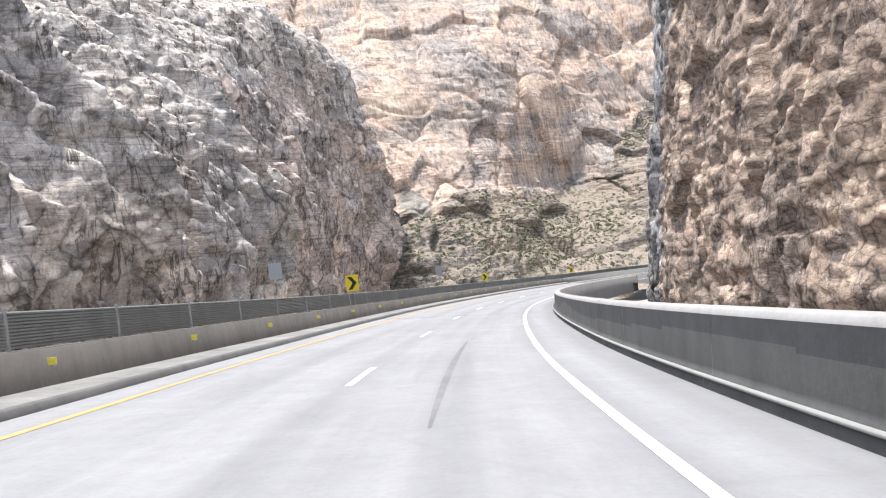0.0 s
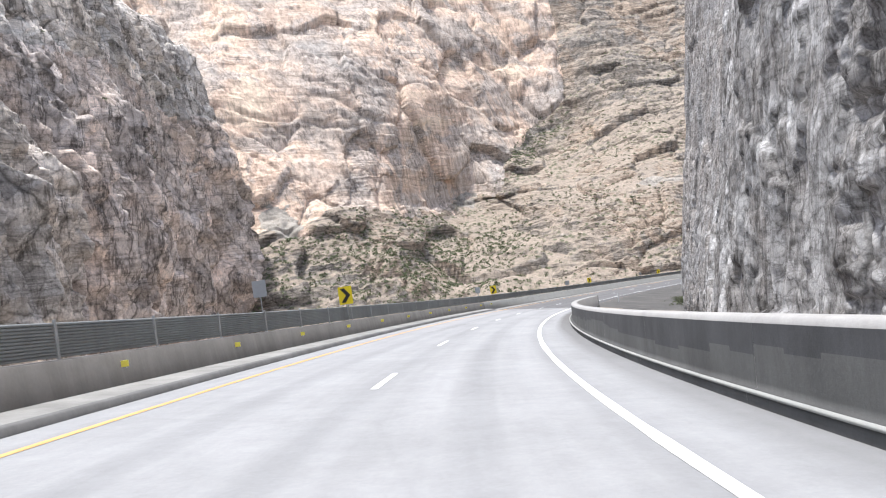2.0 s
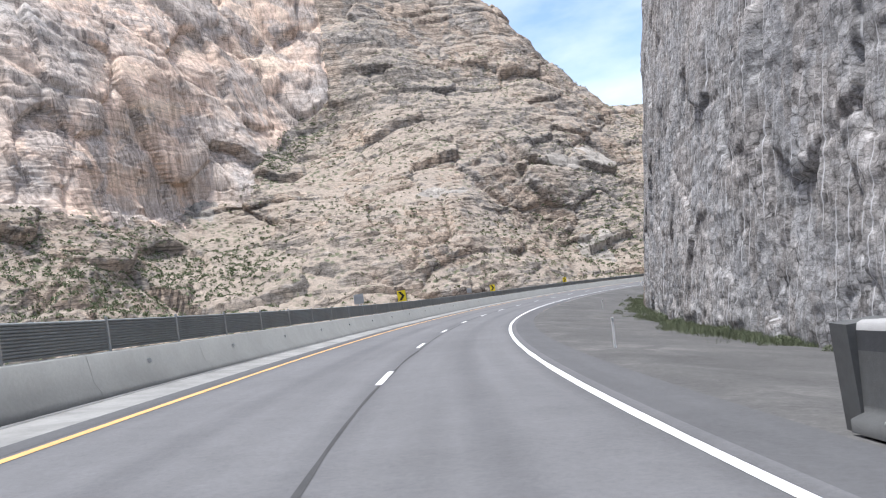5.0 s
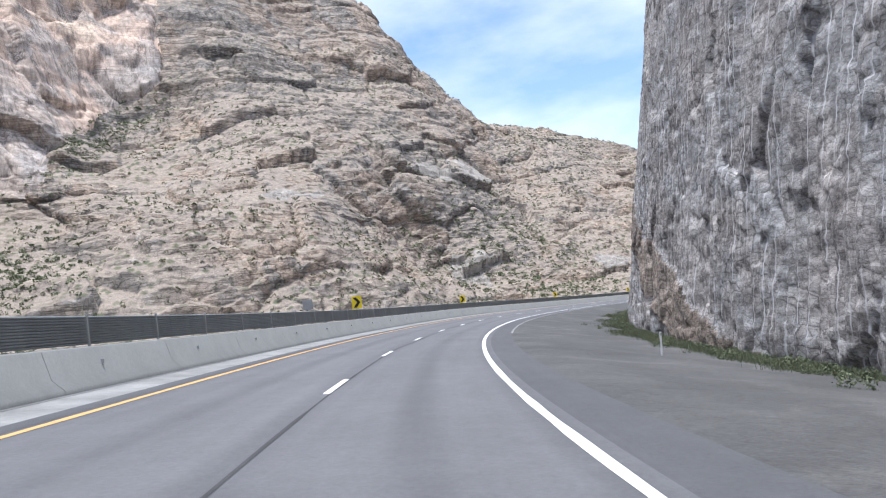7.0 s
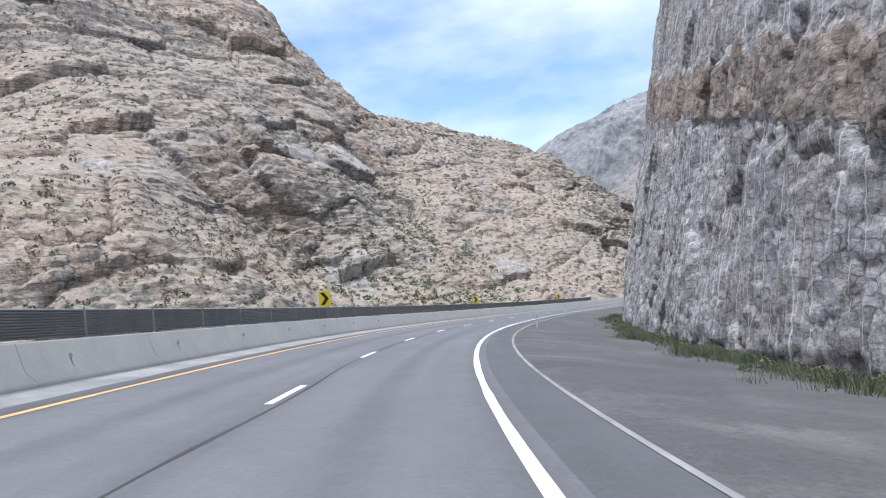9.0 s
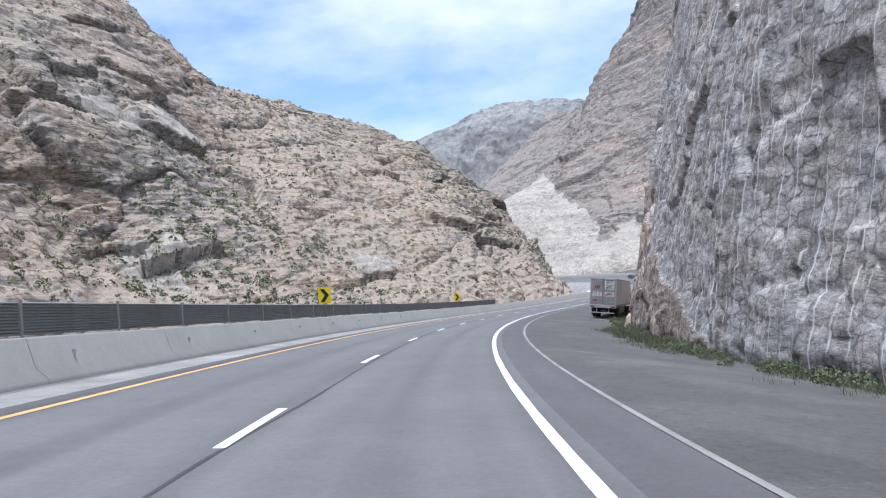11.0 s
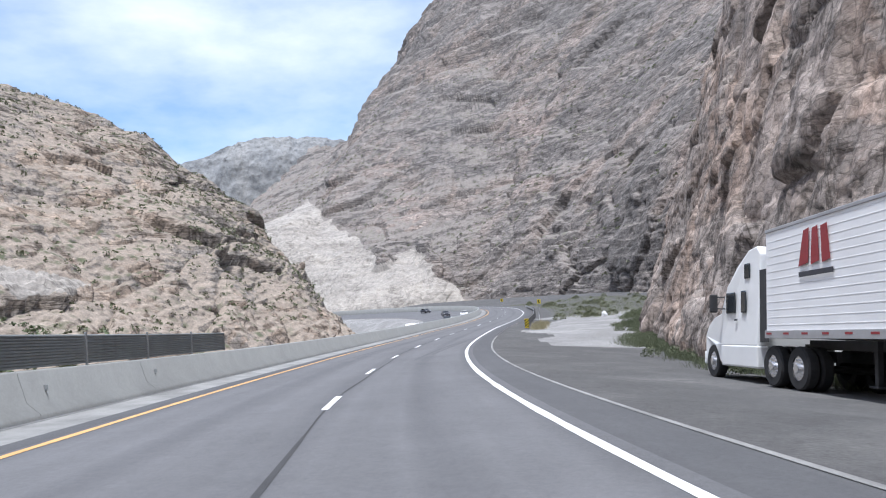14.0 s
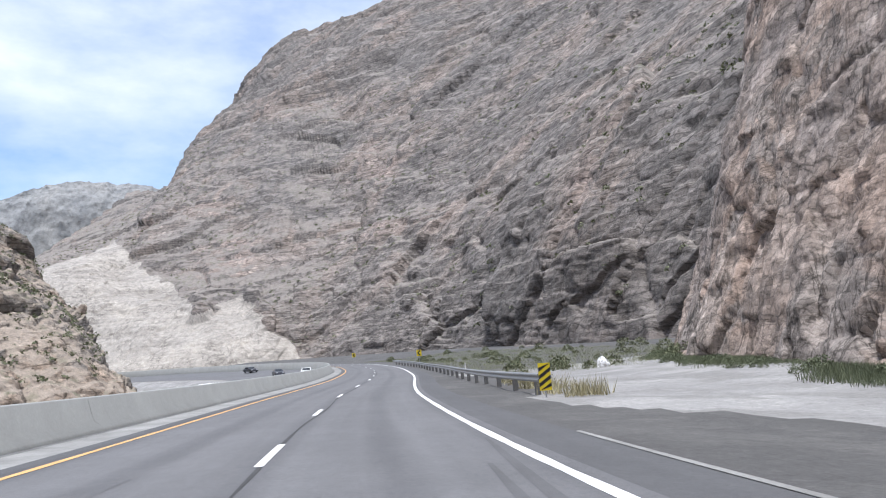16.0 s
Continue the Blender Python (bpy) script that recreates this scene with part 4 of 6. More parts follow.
slab_top = np.interp(pd[..., 1], [285, 292, 305, 320, 335, 350, 380, 412, 430, 440], [-30, -10, 2, 15, 5, 18, 38, 60, 74, -30])
slab_w = np.clip((slab_top + 3 * vnoise(pd / 9, 91) - pd[..., 2]) / 7 + 0.5, 0, 1) * np.clip((760 - pd[..., 0]) / 40, 0, 1)
slab_mask = slab_w > 0.5
rough = weather(pd, 3.2, 85, 23, 0.7, 7.0, 0.5, (1.2, 1.2, 0.6), (((44, 44, 40), 2.6, 1.0), ((14, 14, 10), 0.8, 1.0), ((6, 6, 3.5), 0.4, 0.8)), (0.12, -0.22), tier=3.5, tier_h=46, tall=5.0)
plain = weather(pd, 1.6, 40, 24, 0, 10, 0.3, (0.8, 0.8, 1.2), (((14, 10, 30), 0.8, 0.9), ((5, 4, 9), 0.3, 0.8)))
pd = rough + (plain - rough) * slab_w[..., None]
mountain = tagged(sheet("mountain_slope", pd, MOUNTAIN_ROCK, smooth=False, second=SLAB_ROCK, mask=slab_mask), "dark bedded limestone mountain with ledges and pale slabs", "mountain", kind="structure")

# rock cut on the inside of the curve: s, offset of its foot, setback at the top
CUT = [(-45, 18, 6), (0, 17, 7), (37, 14.3, 8), (70, 13.1, 9), (84, 13.0, 10), (96, 14.1, 15), (112, 15.3, 14), (121, 15.2, 12), (133, 14.4, 10), (150, 14.7, 10), (189, 15.2, 10), (221, 14.7, 9), (258, 14.8, 13), (276, 13.9, 14), (298, 12.4, 14), (318, 12.6, 13), (345, 13.9, 13), (380, 15.3, 20), (410, 18, 22), (425, 20.3, 22), (436, 21, 22), (448, 23.5, 24), (458, 31, 26), (463, 46, 26)]
CUT_S, CUT_L, CUT_B = (np.array(c, float) for c in zip(*CUT))


def rock_cut(name, s0, s1, step, mat, seed, amount, scale, stones, groove, label, crisp=0.5, ledge=0.3, second=None, band=None, proud=0.0):
    s = along(s0, s1, step)
    h = np.concatenate([np.linspace(-3, 14.5, 98), np.linspace(14.85, 32, 46), np.linspace(33.5, 60, 14)])
    ss, hh = np.meshgrid(s, h, indexing="ij")
    lat = np.interp(ss, CUT_S, CUT_L) + np.interp(ss, CUT_S, CUT_B) * np.clip(hh, 0, 60) / 60
    p = on_road(ss, lat)
    base = on_road(ss, np.interp(ss, CUT_S, CUT_L))
    p[..., 2] = base[..., 2] + hh
    flat = np.stack([ss, hh, hh * 0], -1)
    m = None if band is None else band(ss, hh, p)
    extra = 0.0 if m is None else -proud * m
    for k, (lu, lv, amp, tilt) in enumerate(stones):
        extra = extra - amp * facets(flat, (lu, lv, 1), seed + 11 * k, tilt, 0.3, 0.12, 0.18, 0.85)
    if groove:
        keep = np.clip(0.5 + 1.6 * vnoise(np.stack([ss / 5, hh / 7, ss * 0], -1), seed + 6), 0, 1)
        rib = np.abs(np.sin(np.pi * (ss / 0.85 + 0.4 * vnoise(np.stack([ss / 2, hh / 6.0, ss * 0], -1), seed + 7))))
        extra = extra + groove * (0.3 + 0.7 * keep) * (1 - 2 * rib)
    q = weather(p, amount, scale, seed, ledge, 2.4, crisp, (1.5, 1.5, 0.7), (), (0.1, 0.1), extra)
    fade = np.clip(np.minimum(ss - s0 + (99 if s0 < -40 else 0), s1 - ss + (99 if s1 > 460 else 0)) / 2.0, 0, 1)
    q = p + (q - p) * fade[..., None]
    top = q[:, -1:, :] + np.array([0, 0, 6.0])
    inner = on_road(ss[:, -1:], lat[:, -1:] + 45)
    inner[..., 2] = q[:, -1:, 2] + 10
    q = np.concatenate([q, (top + inner) / 2, inner], 1)
    grid = np.stack([ss, hh], -1)
    grid = np.concatenate([grid, grid[:, -1:] + np.array([0, 8.0]), grid[:, -1:] + np.array([0, 45.0])], 1)
    if m is not None:
        m = np.concatenate([m, m[:, -1:], m[:, -1:]], 1)
    return tagged(sheet(name, q, mat, smooth=False, uv=grid, second=second, mask=m), label, "cliff", kind="structure")


def reach(s0, s1, wander):
    """Where a second rock takes over, with an uneven border."""
    return lambda ss, hh, p: ((ss + wander * vnoise(p / 3.5, 12) + 0.5 * wander * vnoise(p / 1.1, 13)) > s0) & ((ss + wander * vnoise(p / 3.5, 14)) < s1)


def brown_bed(ss, hh, p):
    """A brown bed that climbs along the cut."""
    low = np.interp(ss, [205, 220, 226, 236, 255, 318], [-6, 0.4, 2.0, 5.2, 10.2, 24]) + 0.5 * vnoise(p / 1.6, 5)
    high = np.interp(ss, [170, 204, 220, 229, 255, 318], [-6, -0.5, 4.9, 6.9, 13.3, 29]) + 0.8 * vnoise(p / 2.2, 3)
    foot = (hh < (ss - 301) * 0.33 + 0.7 * vnoise(p / 2.0, 6)) & (ss > 290)
    return ((hh > low) & (hh < high)) | foot


def red_face(ss, hh, p):
    """The drilled grey rock that goes on above the reddish face."""
    return (hh > 8 + 0.33 * (ss - 325) + 0.8 * vnoise(p / 2.0, 6)) & (ss + 5 * vnoise(p / 6, 7) < 352)


rock_cut("cliff_brown", -45, 74, 0.16, BROWN_ROCK, 31, 0.3, 9, ((4.5, 7.5, 0.75, 0.7), (1.9, 1.0, 0.30, 0.7), (0.85, 0.42, 0.10, 0.6)), 0.0, "brown fractured rock face beside the bridge", 0.4, 0.12, PALE_CUT, reach(61, 999, 5))
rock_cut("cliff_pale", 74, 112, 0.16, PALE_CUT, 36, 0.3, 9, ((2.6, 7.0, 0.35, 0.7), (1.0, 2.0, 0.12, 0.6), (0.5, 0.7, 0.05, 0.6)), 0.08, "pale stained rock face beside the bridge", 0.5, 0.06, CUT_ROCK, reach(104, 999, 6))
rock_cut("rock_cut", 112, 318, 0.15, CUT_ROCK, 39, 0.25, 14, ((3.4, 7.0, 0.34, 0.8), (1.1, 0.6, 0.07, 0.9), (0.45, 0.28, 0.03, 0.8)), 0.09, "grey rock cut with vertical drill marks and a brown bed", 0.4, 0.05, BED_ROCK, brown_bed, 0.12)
rock_cut("cliff_reddish", 318, 463, 0.18, RED_ROCK, 44, 0.7, 16, ((6.0, 8.0, 0.7, 0.8), (2.2, 2.8, 0.22, 0.7), (0.9, 1.1, 0.09, 0.6)), 0.05, "reddish brown weathered rock cliff beside the turnout", 0.4, 0.10, CUT_ROCK, red_face, -0.3)

F = [[(2300, 2300, -24), (2450, 2150, 260), (2600, 2000, 380)], [(2450, 1750, -24), (2600, 1680, 380), (2700, 1640, 550)], [(2600, 1480, -24), (2720, 1460, 470), (2824, 1450, 641)], [(2650, 1340, -24), (2760, 1340, 500), (2870, 1340, 680)], [(2700, 1180, -24), (2830, 1170, 500), (2960, 1150, 676)], [(2800, 1000, -24), (2950, 980, 480), (3050, 950, 660)], [(2900, 700, -24), (3050, 650, 400), (3200, 600, 560)]]
tagged(sheet("far_mountain", weather(loft(F, 260, 120), 26, 200, 41), FAR_ROCK), "distant mountain ridge with haze painted into its colour", "mountain", kind="structure")

# ---- road furniture ----
def on_turnout(s, lat):
    p = on_road(s, lat)
    p[..., 2] += bank(s, lat) - 0.03
    return p


def road_frame(s, lat, up=0.0):
    """A pose on the road: x along it, y to its left, z up."""
    p = on_road(s, lat, up)
    return pose(float(p[0]), float(p[1]), float(p[2]), 0, 0, heading(s))


def flat_shape(bm, pts, depth=0.004, at=0.0):
    """A flat shape in the y-z plane that faces -x."""
    front = [bm.verts.new((at, y, z)) for y, z in pts]
    back = [bm.verts.new((at + depth, y, z)) for y, z in pts]
    bm.faces.new(front)
    bm.faces.new(back[::-1])
    n = len(pts)
    for i in range(n):
        bm.faces.new((front[i], front[(i + 1) % n], back[(i + 1) % n], back[i])[::-1])
    return bm


def chevron_sign(s, lat, up, turn=0.0, size=1.0, k=-1):
    root = tagged(new("chevron_sign"), "yellow chevron sign with a black arrow beside the median", "road sign", "chevron signs along the median")
    bm = bmesh.new()
    box(bm, (0.05, 0.05, 2.3), (0.04, 0, 0.55), None, 0.006)
    part("post", bm, STEEL, root, "galvanised steel post")
    w, h = 0.38 * size, 0.46 * size
    bm = bmesh.new()
    box(bm, (0.012, 2 * w, 2 * h), (0, 0, 1.55), None, 0.003)
    plate = part("plate", bm, SIGN_YELLOW, root, "yellow sign plate")
    bm = bmesh.new()
    a, b = w * 0.72, h * 0.80
    flat_shape(bm, [(k * -a, 1.55 + b), (k * -a * 0.1, 1.55 + b), (k * a, 1.55), (k * -a * 0.1, 1.55 - b), (k * -a, 1.55 - b), (k * a * 0.1, 1.55)], 0.003, -0.012)
    part("arrow", bm, SIGN_BLACK, plate, "black chevron arrow")
    root.matrix_world = road_frame(s, lat, up) @ pose(0, 0, 0, 0, 0, turn)
    return root


for s, turn in ((40.0, -8), (84.2, -8), (130.5, -8), (181.3, -8), (221.4, -8), (262.0, -8), (308.7, -8), (352.0, -8)):
    chevron_sign(s, -5.88, 0.62, turn)


def sign_back(s, lat, up, w, h, label, post=2.6):
    root = tagged(new("road_sign"), label, "road sign", "signs for the opposite lanes")
    bm = bmesh.new()
    box(bm, (0.06, 0.06, post), (0.05, 0, 1.8 - post / 2), None, 0.006)
    part("post", bm, STEEL, root)
    bm = bmesh.new()
    box(bm, (0.012, w, h), (0, 0, 1.6), None, 0.003)
    plate = part("plate", bm, SIGN_GREY, root, "bare metal sign back")
    for z in (-0.25, 0.25):
        bm = bmesh.new()
        box(bm, (0.03, w * 0.9, 0.04), (-0.02, 0, 1.6 + z * h), None, 0.004)
        part("brace", bm, STEEL, plate)
    root.matrix_world = road_frame(s, lat, up) @ pose(0, 0, 0, 0, 0, 6)
    return root


sign_back(50.5, -14.8, 1.75, 1.0, 1.25, "bare grey back of a sign beyond the opposite lanes", 5.6)
sign_back(96.4, -16.2, 1.45, 1.0, 1.2, "bare grey back of a sign beyond the opposite lanes", 5.6)
sign_back(127.4, -6.9, 0.6, 0.52, 0.68, "bare grey back of a sign beside the median")
sign_back(172.0, -6.9, 0.5, 0.7, 0.7, "bare grey back of a sign beside the median")
sign_back(213.2, -6.9, 0.45, 0.62, 0.62, "bare grey back of a small sign beside the median")


def reflector(s, lat, up):
    root = tagged(new("barrier_reflector"), "small yellow reflector on the concrete median barrier", "reflector", "reflectors along the barrier")
    bm = bmesh.new()
    box(bm, (0.015, 0.17, 0.14), (0, 0, 0), None, 0.004)
    part("lens", bm, LENS_YELLOW, root, "yellow reflective lens")
    bm = bmesh.new()
    box(bm, (0.05, 0.03, 0.05), (0.03, -0.0, -0.08), None, 0.004)
    part("bracket", bm, STEEL, root)
    root.matrix_world = road_frame(s, lat, up)
    return root


first = reflector(-5.7, -5.68, 0.62)
for k in range(-10, 11):
    s = float(np.interp(k, [-10, 0, 2, 8, 9, 10], [0.6, 63.95, 76.6, 116.75, 123.1, 127.85]))
    copy_thing(first, road_frame(s, -5.66, 0.62))


def barrier_marker(s):
    root = tagged(new("barrier_marker"), "small pale reflector low on the concrete median barrier", "reflector", "pale reflectors along the barrier")
    bm = bmesh.new()
    box(bm, (0.012, 0.10, 0.10), (0, 0, 0), None, 0.004)
    part("lens", bm, SIGN_GREY, root, "dull pale lens")
    bm = bmesh.new()
    box(bm, (0.05, 0.025, 0.04), (0.025, 0, -0.06), None, 0.004)
    part("bracket", bm, STEEL, root)
    root.matrix_world = road_frame(s, -5.66, 0.60)
    return root


marker_first = barrier_marker(139.8)
for k in range(1, 38):
    copy_thing(marker_first, road_frame(139.8 + 6.05 * k, -5.66, 0.60))


def delineator(s, lat, lean=0.0):
    root = tagged(new("delineator_post"), "thin white delineator post beside the road", "delineator", "delineator posts")
    bm = bmesh.new()
    box(bm, (0.02, 0.08, 1.0), (0, 0, 0.45), None, 0.008)
    shaft = part("shaft", bm, WHITE_PLASTIC, root, "white plastic post")
    bm = bmesh.new()
    box(bm, (0.006, 0.06, 0.12), (-0.014, 0, 0.86), None, 0.002)
    part("reflector", bm, SIGN_GREY, shaft)
    at = on_turnout(np.array(float(s)), np.array(float(lat)))
    root.matrix_world = pose(float(at[0]), float(at[1]), float(at[2]), 0, 0, float(heading(s))) @ pose(0, 0, 0, lean, 0, 0)
    return root


WHITE_PLASTIC = simple("white_plastic", (0.78, 0.78, 0.77), 0.5, 0, 0.06, 5.0)
for s, lat, lean in ((145.0, 6.4, 3), (199.2, 10.5, 3), (272.0, 6.1, 4)):
    delineator(s, lat, lean)

# guardrail with its end marker at the end of the turnout
RAIL_S, RAIL_L = [416, 424, 434, 450, 470, 490, 520], [7.5, 7.35, 7.0, 6.4, 5.9, 5.7, 5.6]


def rail_at(s, up):
    lat = float(np.interp(s, RAIL_S, RAIL_L))
    return on_road(s, lat, up)


rail = tagged(new("guardrail"), "galvanised steel guardrail beside the road", "guardrail", kind="structure")
for k in range(27):
    a = 416.2 + 3.81 * k
    ss = along(a, a + 3.8, 0.95)
    lat = np.interp(ss, RAIL_S, RAIL_L)
    prof = [(-0.01, 0.42), (0.06, 0.46), (0.06, 0.52), (0.0, 0.56), (0.0, 0.60), (0.06, 0.64), (0.06, 0.70), (-0.01, 0.74)]
    sheet("rail_beam", np.stack([on_road(ss, lat - d, u) for d, u in prof], 1), STEEL, rail, False)
    bm = bmesh.new()
    p = on_road(a + 1.0, float(np.interp(a + 1.0, RAIL_S, RAIL_L)) + 0.16, 0.32)
    box(bm, (0.15, 0.2, 0.8), tuple(float(c) for c in p), Matrix.Rotation(radians(heading(a)), 4, "Z"), 0.01)
    part("post", bm, CURB, rail, "dark weathered rail post")
marker = tagged(new("object_marker"), "yellow and black striped object marker at the guardrail end", "road sign")
bm = bmesh.new()
box(bm, (0.05, 0.05, 1.0), (0.04, 0, 0.4), None, 0.005)
part("post", bm, STEEL, marker)
bm = bmesh.new()
box(bm, (0.012, 0.42, 0.92), (0, 0, 0.62), None, 0.003)
mplate = part("plate", bm, SIGN_YELLOW, marker, "yellow plate")
for k in range(4):
    bm = bmesh.new()
    z = 0.22 + 0.26 * k
    pts = [(-0.21, z + 0.2), (-0.21, z + 0.07), (0.21, z - 0.2), (0.21, z - 0.07)]
    pts = [(y, min(1.075, max(0.165, zz))) for y, zz in pts]
    flat_shape(bm, pts, 0.003, -0.011)
    part("stripe", bm, SIGN_BLACK, mplate, "black slanted stripe")
marker.matrix_world = road_frame(415.6, 7.55, 0.0)
delineator(446, 7.6)
for s in (500.0, 560.0):
    chevron_sign(s, 7.5, 0.3, -20, k=1)

# ---- parked truck ----
TRUCK_WHITE = simple("white_truck_paint", (0.82, 0.83, 0.83), 0.3, 0, 0.03, 1.5)
TRAILER_WHITE = simple("white_trailer_sheet", (0.88, 0.88, 0.88), 0.55, 0, 0.05, 0.8)
DOOR_GREY = simple("dull_steel_doors", (0.33, 0.33, 0.34), 0.45, 0.35, 0.12, 1.5)
FRAME_GREY = simple("trailer_rear_frame", (0.42, 0.42, 0.43), 0.45, 0.3, 0.12, 2.0)
BLACK_RUBBER = simple("tyre_rubber", (0.025, 0.025, 0.026), 0.85, 0, 0.2, 6.0)
CHROME = simple("polished_rim", (0.7, 0.7, 0.71), 0.25, 0.9, 0.05, 4.0)
DARK_METAL = simple("dark_chassis", (0.05, 0.05, 0.052), 0.7, 0.2, 0.25, 3.0)
SKIRT = simple("grey_side_skirt", (0.24, 0.25, 0.265), 0.6, 0, 0.12, 1.0)
TAIL_RED = simple("red_tail_lens", (0.50, 0.02, 0.02), 0.3, 0, 0.05, 8.0)
MARK_RED = simple("dark_red_lettering", (0.28, 0.03, 0.035), 0.5, 0, 0.08, 3.0)
PANEL_WHITE = simple("white_notice", (0.75, 0.75, 0.75), 0.5, 0, 0.04, 4.0)
INK = simple("dark_print", (0.05, 0.05, 0.06), 0.6, 0, 0.1, 4.0)
GLASS_DARK = simple("tinted_cab_glass", (0.03, 0.035, 0.04), 0.08, 0, 0.1, 1.0)


def cylinder_y(bm, x, y, z, r, w, sides=28):
    bmesh.ops.create_cone(bm, cap_ends=True, segments=sides, radius1=r, radius2=r, depth=w, matrix=Matrix.Translation((x, y, z)) @ Matrix.Rotation(radians(90), 4, "X"))


def ring(bm, x, y, z, r0, r1, w, sides=28):
    """A tyre: a ring round the y axis with rounded shoulders."""
    sec = [(r0, -w / 2), (r1 - 0.04, -w / 2), (r1, -w / 2 + 0.05), (r1, w / 2 - 0.05), (r1 - 0.04, w / 2), (r0, w / 2)]
    rows = []
    for k in range(sides):
        a = 2 * math.pi * k / sides
        rows.append([bm.verts.new((x + r * math.cos(a), y + d, z + r * math.sin(a))) for r, d in sec])
    for k in range(sides):
        q = rows[(k + 1) % sides]
        for i in range(len(sec)):
            j = (i + 1) % len(sec)
            bm.faces.new((rows[k][i], rows[k][j], q[j], q[i]))


def wheel(parent, x, y, out, dual=True):
    """out: +1 for the left side, -1 for the right."""
    bm = bmesh.new()
    ring(bm, x, y, 0.52, 0.29, 0.52, 0.28)
    tyre = part("wheel", bm, BLACK_RUBBER, parent, "black rubber tyre")
    bm = bmesh.new()
    cylinder_y(bm, x, y + out * 0.04, 0.52, 0.295, 0.16)
    cylinder_y(bm, x, y + out * 0.14, 0.52, 0.11, 0.10, 16)
    for k in range(10):
        a = 2 * math.pi * k / 10
        cylinder_y(bm, x + 0.2 * math.cos(a), y + out * 0.13, 0.52 + 0.2 * math.sin(a), 0.022, 0.04, 6)
    part("rim", bm, CHROME, tyre, "polished metal rim")
    if dual:
        bm = bmesh.new()
        ring(bm, x, y - out * 0.33, 0.52, 0.29, 0.52, 0.28)
        part("wheel", bm, BLACK_RUBBER, parent, "black rubber tyre")


def lettering(name, body, size, mat, parent, m, align="CENTER"):
    cu = bpy.data.curves.new(name, "FONT")
    cu.body, cu.size, cu.align_x, cu.align_y, cu.extrude = body, size, align, "CENTER", 0.001
    cu.materials.append(mat)
    ob = new(name, cu)
    ob.parent = parent
    ob.matrix_local = m
    return ob


L, W2, TOP, FLOOR = 16.15, 1.30, 4.03, 1.26
trailer = tagged(new("semi_trailer"), "white ribbed box trailer parked on the gravel turnout", "trailer")
bm = bmesh.new()
box(bm, (L, 2 * W2, TOP - FLOOR), (L / 2, 0, (TOP + FLOOR) / 2), None, 0.03)
body = part("box_body", bm, TRAILER_WHITE, trailer, "white sheet metal box")
for sgn in (1, -1):
    for k in range(13):
        bm = bmesh.new()
        box(bm, (L - 0.3, 0.008, 0.022), (L / 2, sgn * (W2 + 0.001), FLOOR + 0.30 + k * 0.195), None, 0.003)
        part("rib", bm, TRAILER_WHITE, body)
    bm = bmesh.new()
    box(bm, (L, 0.05, 0.2), (L / 2, sgn * (W2 + 0.02), FLOOR + 0.06), None, 0.01)
    lower = part("lower_rail", bm, FRAME_GREY, trailer, "grey lower side rail")
    for k in range(18):
        bm = bmesh.new()
        box(bm, (0.28, 0.004, 0.05), (0.6 + k * 0.9, sgn * (W2 + 0.048), FLOOR + 0.08))
        part("reflective_tape", bm, MARK_RED, lower)
    bm = bmesh.new()
    box(bm, (L, 0.06, 0.09), (L / 2, sgn * (W2 - 0.005), TOP - 0.03), None, 0.015)
    part("top_rail", bm, FRAME_GREY, trailer)
    bm = bmesh.new()
    box(bm, (5.6, 0.03, 0.72), (7.3, sgn * (W2 - 0.06), FLOOR - 0.42), None, 0.012)
    part("side_skirt", bm, SKIRT, trailer, "grey aerodynamic side skirt")
bm = bmesh.new()
for y in (W2 - 0.05, -W2 + 0.05):
    box(bm, (0.1, 0.12, TOP - FLOOR + 0.02), (-0.03, y, (TOP + FLOOR) / 2), None, 0.012)
box(bm, (0.12, 2 * W2 + 0.04, 0.12), (-0.03, 0, TOP - 0.05), None, 0.012)
box(bm, (0.16, 2 * W2 + 0.04, 0.24), (-0.04, 0, FLOOR - 0.1), None, 0.012)
part("rear_frame", bm, FRAME_GREY, trailer, "dull grey rear door frame")
